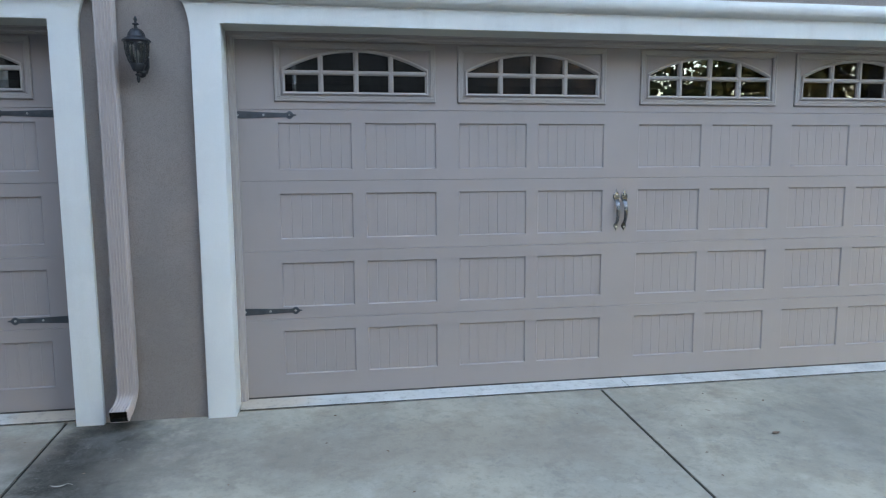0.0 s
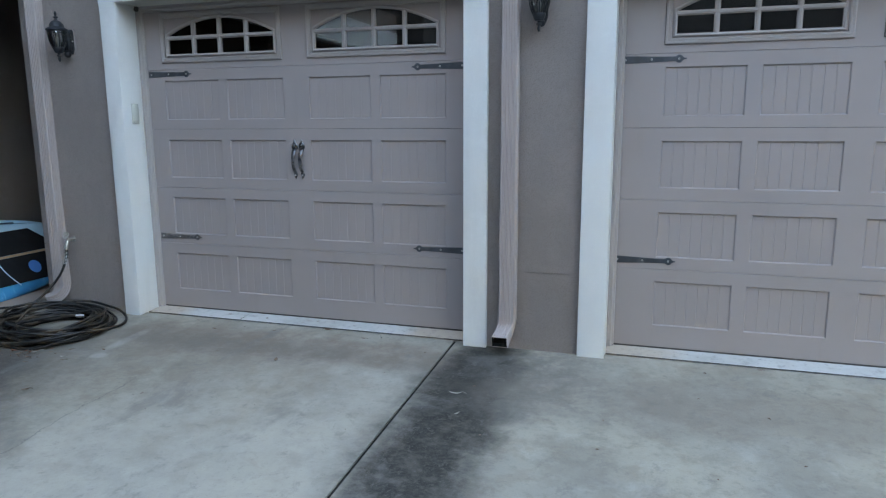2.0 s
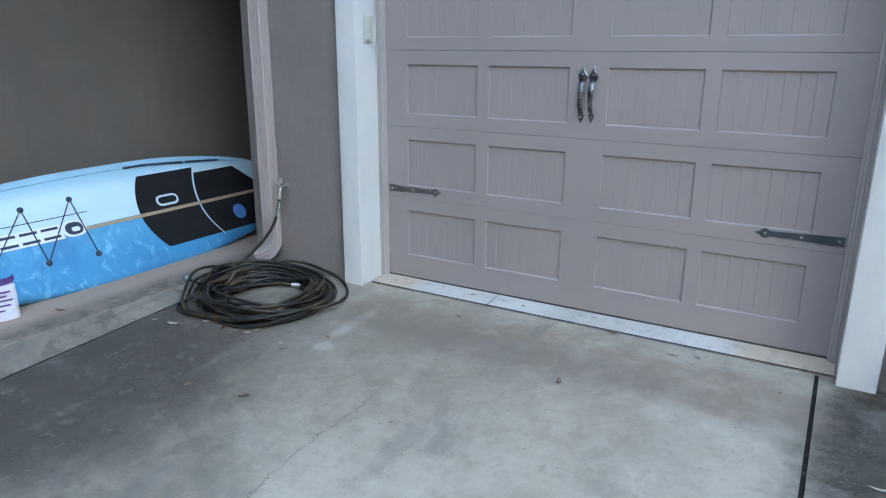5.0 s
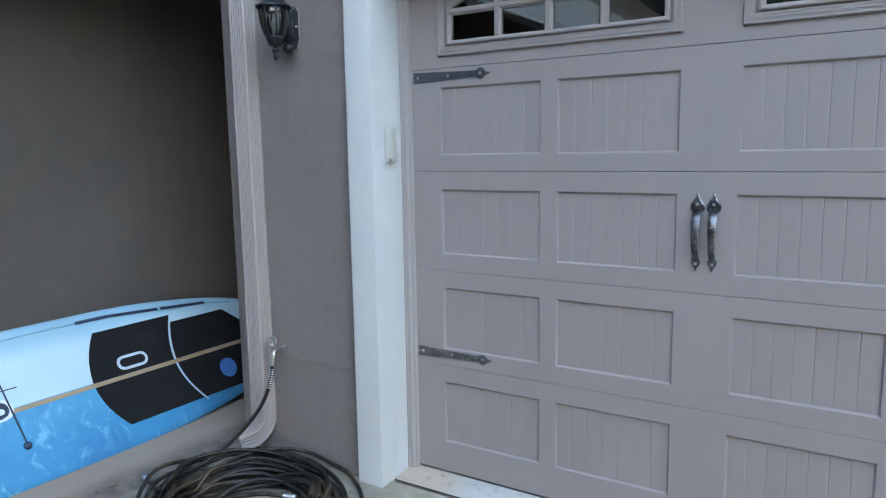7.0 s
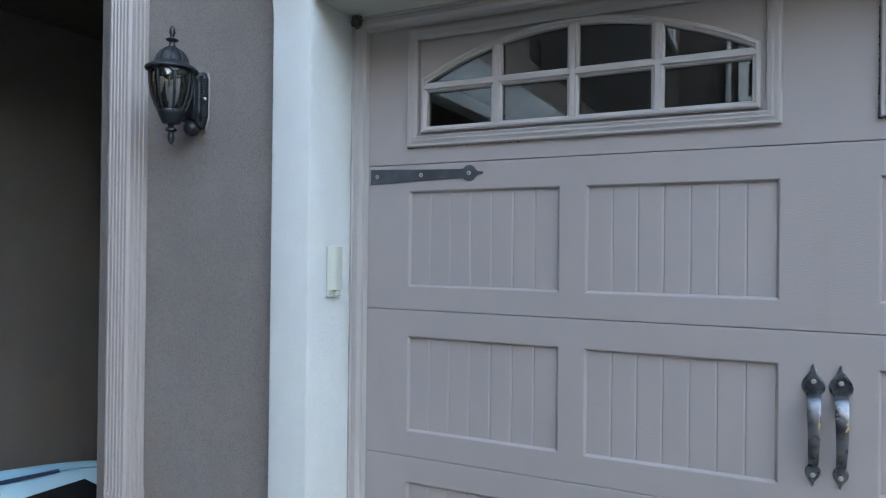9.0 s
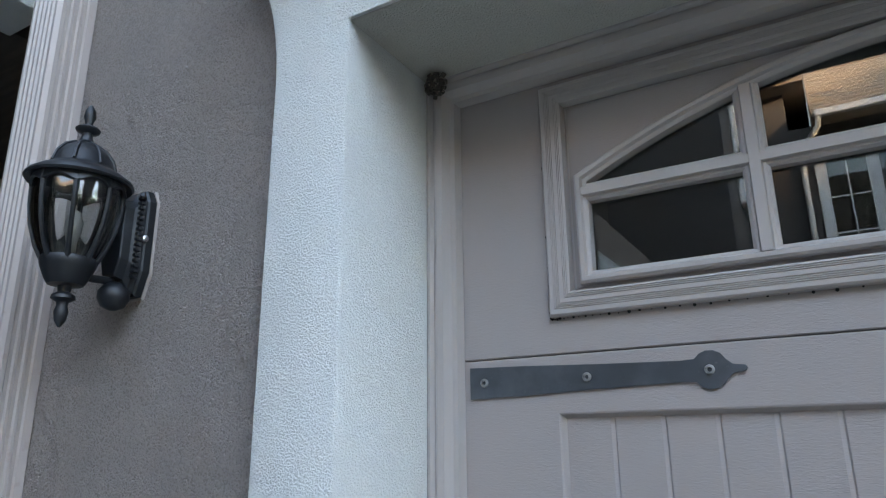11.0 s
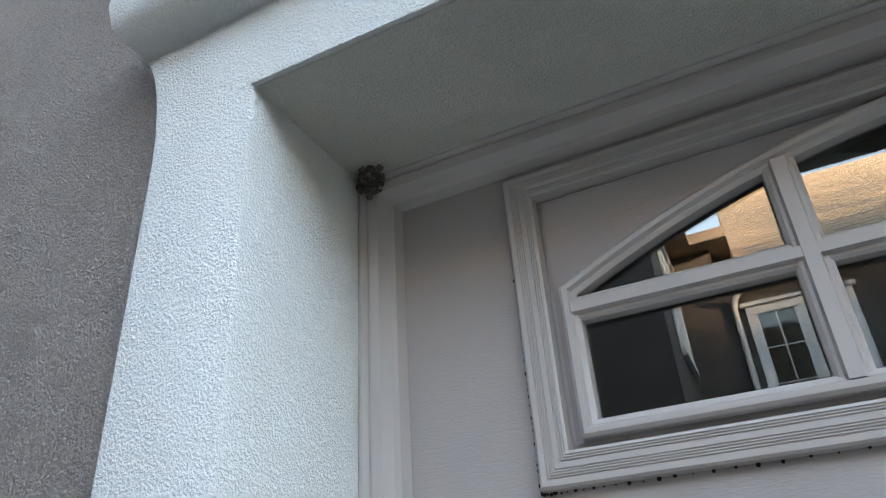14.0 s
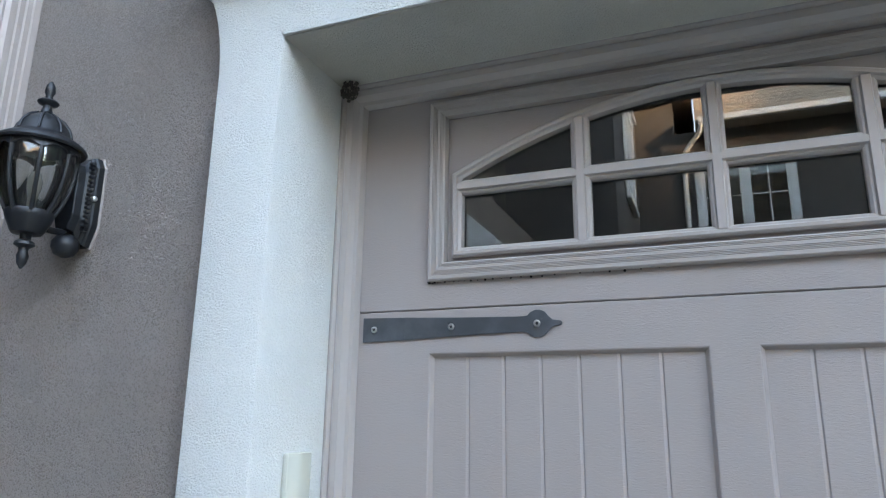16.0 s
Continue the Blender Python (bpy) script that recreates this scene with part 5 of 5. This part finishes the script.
part("bend_guard", bm, M_SCREW, hose, "metal spring round the hose", smooth=50)

# ---- paddle board leaning on the porch wall ----
P0, VD, ND = Vector((-6.05, 0, 0.03)), Vector((-0.485, 0, 0.8746)), Vector((0.8746, 0, 0.485))
BV, BH, BT = 0.403, 0.432, 0.15


def board_half(u):
    if u < 4.3:
        f = min(1.0, (4.3 - u) / 1.98)
        return BH * max(0.0, 1 - f ** 3.2) ** 0.6
    f = (u - 4.3) / 1.33
    return BH * (1 - 0.42 * f ** 2.0) * (max(0.0, 1 - f ** 14) ** 0.5)


def board_at(u, v, lift=0.0):
    """A point of the deck at length u and height v along it."""
    h = max(board_half(u), 0.02)
    q = min(1.0, abs(v - BV) / h)
    n = BT / 2 * ((1 - q ** 5) ** 0.2 - 1)
    rock = 0.11 * (max(0.0, 3.5 - u) / 1.2) ** 2
    return P0 + Vector((0, u, 0)) + VD * v + ND * (n + lift + rock)


board = thing("paddle_board", "two-tone blue paddle board leaning on the porch wall", "paddle board")
k = Mat("board_skin", (0.48, 0.69, 0.78), 0.3, spec=0.5)
dot = k.add("ShaderNodeVectorMath")
dot.operation = "DOT_PRODUCT"
k.link(k.pos, dot.inputs[0])
dot.inputs[1].default_value = tuple(VD)
across = k.math("SUBTRACT", dot.outputs["Value"], P0.dot(VD))
k.blend(k.ramp(k.noise(2.5, 5), 0.4, 0.7, 0, 0.5), (0.55, 0.75, 0.82))
k.blend(k.ramp(across, 0.62, 0.76, 0.0, 0.75), (0.22, 0.48, 0.62))
low = k.ramp(across, 0.399, 0.403, 1, 0)
k.blend(low, (0.030, 0.27, 0.50))
k.blend(k.math("MULTIPLY", low, k.ramp(across, 0.12, 0.40, 0.0, 0.75)), (0.075, 0.38, 0.60))
wet = k.math("MULTIPLY", low, k.ramp(k.noise(7, 6, 0.65, (1, 1, 0.6), 1.5), 0.52, 0.68, 0, 0.75))
k.blend(wet, (0.20, 0.53, 0.72))
k.blend(k.math("MULTIPLY", low, k.ramp(k.noise(3, 5), 0.45, 0.65, 0, 0.6)), (0.025, 0.20, 0.42))
M_BOARD = k.done()
k = Mat("deck_foam", (0.007, 0.0075, 0.009), 0.8, spec=0.3)
k.blend(k.ramp(k.noise(6, 4), 0.5, 0.75, 0, 0.6), (0.013, 0.014, 0.016))
k.bump(k.noise(220, 2), 0.4, 0.001)
M_FOAM = k.done()
k = Mat("wood_stripe", (0.42, 0.31, 0.20), 0.4)
k.blend(k.ramp(k.noise(12, 5, 0.6, (8, 0.6, 8)), 0.4, 0.7), (0.33, 0.23, 0.14))
M_STRIPE = k.done()
k = Mat("pale_line", (0.55, 0.66, 0.74), 0.5)
M_PALE = k.done()
k = Mat("blue_dot", (0.05, 0.20, 0.52), 0.6)
M_BLUE = k.done()
k = Mat("white_print", (0.72, 0.78, 0.82), 0.4)
M_PRINT = k.done()
k = Mat("navy_print", (0.02, 0.035, 0.07), 0.5)
M_NAVY = k.done()

bm = bm_new()
rings = []
m = 40
for i in range(61):
    u = 2.325 + 3.300 * (0.5 - 0.5 * math.cos(math.pi * i / 60))
    h = max(board_half(u), 0.012)
    rock = 0.11 * (max(0.0, 3.5 - u) / 1.2) ** 2
    ring = []
    for j in range(m):
        a = 2 * math.pi * j / m
        c, s = math.cos(a), math.sin(a)
        v = h * math.copysign(abs(c) ** 0.5, c)
        n = BT / 2 * (math.copysign(abs(s) ** 0.45, s) - 1)
        ring.append(P0 + Vector((0, u, 0)) + VD * (BV + v) + ND * (n + rock))
    rings.append(ring)
loops(bm, rings, cap0=True, cap1=True)
hull = part("hull", bm, M_BOARD, board, "two-tone blue hull with a water pattern", smooth=60)


def on_deck(name, rows, material, label="", lift=0.003):
    """A sheet on the deck from rows of (v, u from, u to)."""
    bm = bm_new()
    n = 14
    g = [[board_at(a + (b - a) * j / n, v, lift) for j in range(n + 1)] for v, a, b in rows]
    loops(bm, g, closed=False)
    return part(name, bm, material, board, label)


def u_left(v):
    return 4.172 + 1.15 * (v - 0.395) ** 2 if v > 0.395 else 4.172 + 1.45 * (v - 0.395) ** 2


def u_arc(v):
    return 4.716 + 0.95 * (v - 0.39) ** 2 + (0.35 * (0.39 - v) ** 2 if v < 0.39 else 0)


def u_right(v):
    return 5.20 + (0.64 - v) * 1.05 if v > 0.43 else 5.42 - (0.43 - v) * 0.35


N = 12
for lo, hi in ((0.105, 0.372), (0.398, 0.690)):
    vs = [lo + (hi - lo) * i / N for i in range(N + 1)]
    on_deck("deck_pad", [(v, u_left(v), u_arc(v) - 0.008) for v in vs], M_FOAM, "black foam deck pad")
    top = [v for v in vs if v < 0.655]
    on_deck("deck_pad", [(v, u_arc(v) + 0.008, u_right(v)) for v in top], M_FOAM, "black foam deck pad")
on_deck("arc_line", [(0.085 + 0.600 * i / N, u_arc(0.085 + 0.600 * i / N) - 0.005, u_arc(0.085 + 0.600 * i / N) + 0.005) for i in range(N + 1)], M_PALE, "pale blue curved line", 0.002)
on_deck("wood_stripe", [(0.373, 2.5, 5.5), (0.397, 2.5, 5.5)], M_STRIPE, "tan wood-look centre stripe", 0.0025)
on_deck("dot", [(0.238 + 0.066 * math.sin(math.pi * (i / 10 - 0.5)), 5.065 - 0.066 * math.cos(math.pi * (i / 10 - 0.5)) - 0.0004, 5.065 + 0.066 * math.cos(math.pi * (i / 10 - 0.5)) + 0.0004) for i in range(11)], M_BLUE, "round blue patch", 0.005)


def pill(name, u, v, hu, hv, material, label, lift):
    rows = []
    for i in range(13):
        t = -1 + 2 * i / 12
        e = hv * math.sqrt(max(0, 1 - t * t))
        rows.append((v + hv * t, u - (hu - hv) - e - 0.0003, u + (hu - hv) + e + 0.0003))
    return on_deck(name, rows, material, label, lift)


pill("handle_rim", 4.442, 0.466, 0.100, 0.044, M_PALE, "pale rim of the carry slot", 0.006)
pill("carry_slot", 4.442, 0.466, 0.082, 0.027, M_FOAM, "dark carry slot", 0.008)
# rail strip and ridge
for a, b in ((4.20, 4.735), (4.755, 5.09)):
    bm = bm_new()
    loops(bm, [[board_at(a + (b - a) * i / 16, 0.772 - 0.055 * max(0, (a + (b - a) * i / 16 - 4.4) / 0.7) + w, 0.006) for w in (-0.010, 0.010)] for i in range(17)], closed=False)
    part("rail_strip", bm, M_NAVY, board, "dark rail strip")
bm = bm_new()
tube(bm, [tuple(board_at(2.9 + 2.4 * i / 40, BV + board_half(2.9 + 2.4 * i / 40) * 0.86, 0.0)) for i in range(41)], 0.006, 6)
part("rail_ridge", bm, M_BOARD, board, smooth=60)
# bungee cord with its anchors
up = [(3.06, 0.60), (3.37, 0.598), (3.706, 0.610)]
dn = [(3.06, 0.25), (3.40, 0.215), (3.741, 0.193)]
knots = [dn[0], up[1], dn[1], up[2], dn[2]]
bm = bm_new()
pts = []
for a, b in zip(knots, knots[1:]):
    pts += [tuple(board_at(a[0] + (b[0] - a[0]) * i / 8, a[1] + (b[1] - a[1]) * i / 8, 0.010)) for i in range(8)]
pts.append(tuple(board_at(*knots[-1], 0.010)))
tube(bm, pts, 0.0042, 6)
part("bungee_cord", bm, M_NAVY, board, "navy elastic cord", smooth=60)
for u, v in up[1:] + dn:
    bm = bm_new()
    c = board_at(u, v, 0.002)
    loops(bm, [[c + (Vector((0, 1, 0)) * math.cos(2 * math.pi * i / 12) + VD * math.sin(2 * math.pi * i / 12)) * q + ND * o for i in range(12)] for q, o in ((0.020, 0.0), (0.019, 0.010), (0.010, 0.016))], cap1=True)
    part("cord_anchor", bm, M_NAVY, board, "navy anchor button", smooth=40)
# maker's mark as plain shapes: white lozenges with dark strokes
pill("print_patch", 3.655, 0.405, 0.085, 0.058, M_PRINT, "white oval print", 0.0035)
pill("print_disc", 3.655, 0.405, 0.062, 0.044, M_NAVY, "dark disc print", 0.005)
pill("print_wave", 3.665, 0.398, 0.030, 0.016, M_PRINT, "white stroke print", 0.006)
on_deck("print_patch", [(0.350, 3.14, 3.575), (0.455, 3.13, 3.565)], M_PRINT, "white band print", 0.0035)
for u0 in (3.155, 3.295, 3.435):
    for v0, v1, a, b in ((0.364, 0.382, 0, 0.115), (0.424, 0.442, 0, 0.115)):
        on_deck("print_bar", [(v0, u0 + a, u0 + b), (v1, u0 + a, u0 + b)], M_NAVY, "dark bar print", 0.005)
on_deck("print_line", [(0.500, 3.05, 3.79), (0.506, 3.05, 3.79)], M_NAVY, "thin dark printed line", 0.003)

# ---- foil pouch on the porch floor ----
k = Mat("white_pouch", (0.62, 0.62, 0.66), 0.4)
k.blend(k.ramp(k.noise(30, 4, 0.6, (1, 1, 2)), 0.5, 0.7, 0, 0.6), (0.50, 0.48, 0.56))
M_POUCH = k.done()
k = Mat("purple_foil", (0.10, 0.05, 0.20), 0.35)
M_PURPLE = k.done()
pouch = thing("foil_pouch", "crumpled white and purple pouch standing on the porch floor", "pouch", at=(-6.01, 3.0, 0.0))
pouch.rotation_euler = (0, 0, radians(74))
rnd = random.Random(3)
bm = bm_new()
rings = []
for i in range(9):
    f = i / 8
    z = 0.205 * f
    ring = []
    for j in range(16):
        a = 2 * math.pi * j / 16
        w, d = 0.090, 0.050 * (1 - 0.75 * f ** 1.5)
        ring.append((w * math.copysign(abs(math.cos(a)) ** 0.5, math.cos(a)) + rnd.uniform(-0.003, 0.003), d * math.copysign(abs(math.sin(a)) ** 0.7, math.sin(a)) + rnd.uniform(-0.004, 0.004), z))
    rings.append(ring)
loops(bm, rings, cap0=True)
part("body", bm, M_POUCH, pouch, smooth=40)
bm = bm_new()
rings = []
for i in range(4):
    z = 0.205 + 0.035 * i / 3
    rings.append([(0.092 * math.copysign(abs(math.cos(2 * math.pi * j / 16)) ** 0.5, math.cos(2 * math.pi * j / 16)), 0.0125 * math.sin(2 * math.pi * j / 16) + 0.004 * math.sin(j + i), z + 0.025 * abs(math.cos(2 * math.pi * j / 16)) ** 2) for j in range(16)])
loops(bm, rings)
part("rim", bm, M_PURPLE, pouch, "purple torn top", smooth=40)
for i, (z, a, b) in enumerate(((0.165, -0.06, 0.055), (0.140, -0.06, 0.03), (0.115, -0.06, 0.06), (0.085, -0.06, 0.045), (0.055, -0.06, 0.01))):
    bm = box(bm_new(), a, b, -0.0515 + z * 0.10, -0.0500 + z * 0.12, z, z + 0.010)
    part("print_bar", bm, M_PURPLE, pouch, "unreadable purple print")

# ---- leaves and litter ----
k = Mat("dead_leaf", (0.14, 0.08, 0.05), 0.75)
k.blend(k.ramp(k.noise(40, 4), 0.4, 0.7), (0.20, 0.14, 0.095))
M_DEAD = k.done()
k = Mat("pale_scrap", (0.29, 0.27, 0.225), 0.8)
M_SCRAP = k.done()


def leaf(x, y, z, size, turn, mat, label, curl=0.35, slim=0.45):
    bm = bm_new()
    rows = []
    for i in range(9):
        f = i / 8
        w = size * slim * 0.5 * math.sin(math.pi * min(1.0, f * 1.02 + 0.0)) ** 0.8 + 0.0006
        px = size * (f - 0.5)
        lift = curl * size * (2 * f - 1) ** 2 * 0.5
        rows.append([(px, w * s, 0.002 + lift + abs(s) * w * curl) for s in (-1, -0.5, 0, 0.5, 1)])
    loops(bm, rows, closed=False)
    tube(bm, [(size * 0.48, 0, 0.002 + curl * size * 0.45), (size * 0.75, size * 0.05, 0.003)], 0.0012, 5)
    ob = new("dead_leaf", mesh_of("dead_leaf", bm, mat, 60))
    ob.matrix_basis = pose(x, y, z, 0, 0, turn)
    return tagged(ob, label, "leaf", "leaves on the driveway")


k = Mat("red_leaf", (0.20, 0.075, 0.045), 0.75)
k.blend(k.ramp(k.noise(50, 4), 0.4, 0.7), (0.27, 0.15, 0.09))
M_RED = k.done()
rnd = random.Random(21)
for i in range(40):
    cx2, cy2, sp = ((-4.78, 3.74, 0.10), (-4.60, 4.33, 0.04), (-5.62, 3.9, 0.12))[0 if i < 30 else 1 if i < 35 else 2]
    x, y = cx2 + rnd.gauss(0, sp), cy2 + rnd.gauss(0, sp * 0.4)
    leaf(x, y, (0.0 if x < PORCH_EDGE - 0.17 else drive_z(y) + 0.002 + (0.03 if x < PORCH_EDGE else 0)), rnd.uniform(0.018, 0.042), rnd.uniform(0, 360), rnd.choice((M_RED, M_RED, M_DEAD, M_SCRAP)), "small reddish dry leaf by the coiled hose", rnd.uniform(0.2, 0.6), rnd.uniform(0.35, 0.7))
BROWN, GREY = "curled dry brown leaf on the concrete", "pale dry scrap of leaf on the concrete"
for x, y, size, turn, pale, slim in ((-2.86, 4.01, 0.075, 110, 0, 0.42), (-2.79, 4.67, 0.075, 170, 0, 0.6), (-2.31, 4.61, 0.13, 125, 1, 0.2), (-4.18, 3.15, 0.07, 40, 0, 0.5), (-5.19, 3.56, 0.10, 20, 1, 0.45), (-4.47, 3.80, 0.05, 40, 0, 0.4), (-3.77, 4.80, 0.04, 20, 0, 0.6),
                                     (-4.51, 3.10, 0.07, 80, 0, 0.4), (-1.48, 3.81, 0.11, 10, 1, 0.2), (-1.40, 3.55, 0.05, 60, 1, 0.3), (2.78, 3.80, 0.07, 5, 0, 0.6), (-4.41, 3.67, 0.055, 15, 1, 0.5),
                                     (-4.22, 3.86, 0.045, 160, 0, 0.5), (-3.95, 4.62, 0.05, 20, 0, 0.4), (-3.69, 4.47, 0.05, 170, 0, 0.5), (-2.43, 4.56, 0.06, 5, 0, 0.4), (-4.78, 3.63, 0.06, 70, 0, 0.6), (-4.66, 3.60, 0.05, 10, 0, 0.6),
                                     (-5.62, 4.42, 0.09, 30, 0, 0.4), (-5.75, 3.55, 0.05, 60, 0, 0.5), (-5.85, 3.25, 0.07, 20, 0, 0.5), (3.03, 4.30, 0.04, 50, 0, 0.5), (2.55, 4.20, 0.035, 130, 0, 0.5), (0.35, 4.66, 0.05, 10, 0, 0.4), (-3.2, 4.55, 0.03, 10, 0, 0.5), (-3.4, 3.3, 0.03, 80, 0, 0.5),
                                     (-3.40, 4.78, 0.035, 100, 0, 0.6), (-3.55, 4.80, 0.03, 60, 1, 0.5), (-2.95, 4.82, 0.03, 20, 0, 0.4), (-4.60, 3.52, 0.04, 10, 0, 0.3), (-4.36, 3.62, 0.05, 30, 0, 0.35), (-5.02, 3.68, 0.09, 25, 1, 0.5), (-5.35, 3.55, 0.05, 60, 1, 0.4)):
    zz = 0.0 if x < PORCH_EDGE else 0.008 if y > 4.72 else drive_z(y)
    leaf(x, y, zz, size * 0.8, turn, M_SCRAP if pale else M_DEAD, GREY if pale else BROWN, slim=slim)
rnd = random.Random(8)
bm = bm_new()
for i in range(90):
    if i < 45:
        x, y = rnd.gauss(-4.80, 0.13), rnd.gauss(3.63, 0.05)
    else:
        x, y = rnd.uniform(-4.5, 3.5), rnd.uniform(2.6, 4.65)
    q, a = rnd.uniform(0.004, 0.014), rnd.random() * 6.28
    z = drive_z(y) + 0.002
    c, s = math.cos(a) * q, math.sin(a) * q
    v = [bm.verts.new(p) for p in ((x - c, y - s, z), (x + s * 0.5, y - c * 0.5, z + q * 0.3), (x + c, y + s, z + q * 0.1), (x - s * 0.4, y + c * 0.4, z + q * 0.4))]
    bm.faces.new(v)
tagged(new("leaf_litter", mesh_of("leaf_litter", bm, M_DEAD)), "crumbs of dry leaves on the concrete", "leaf litter", kind="stuff")
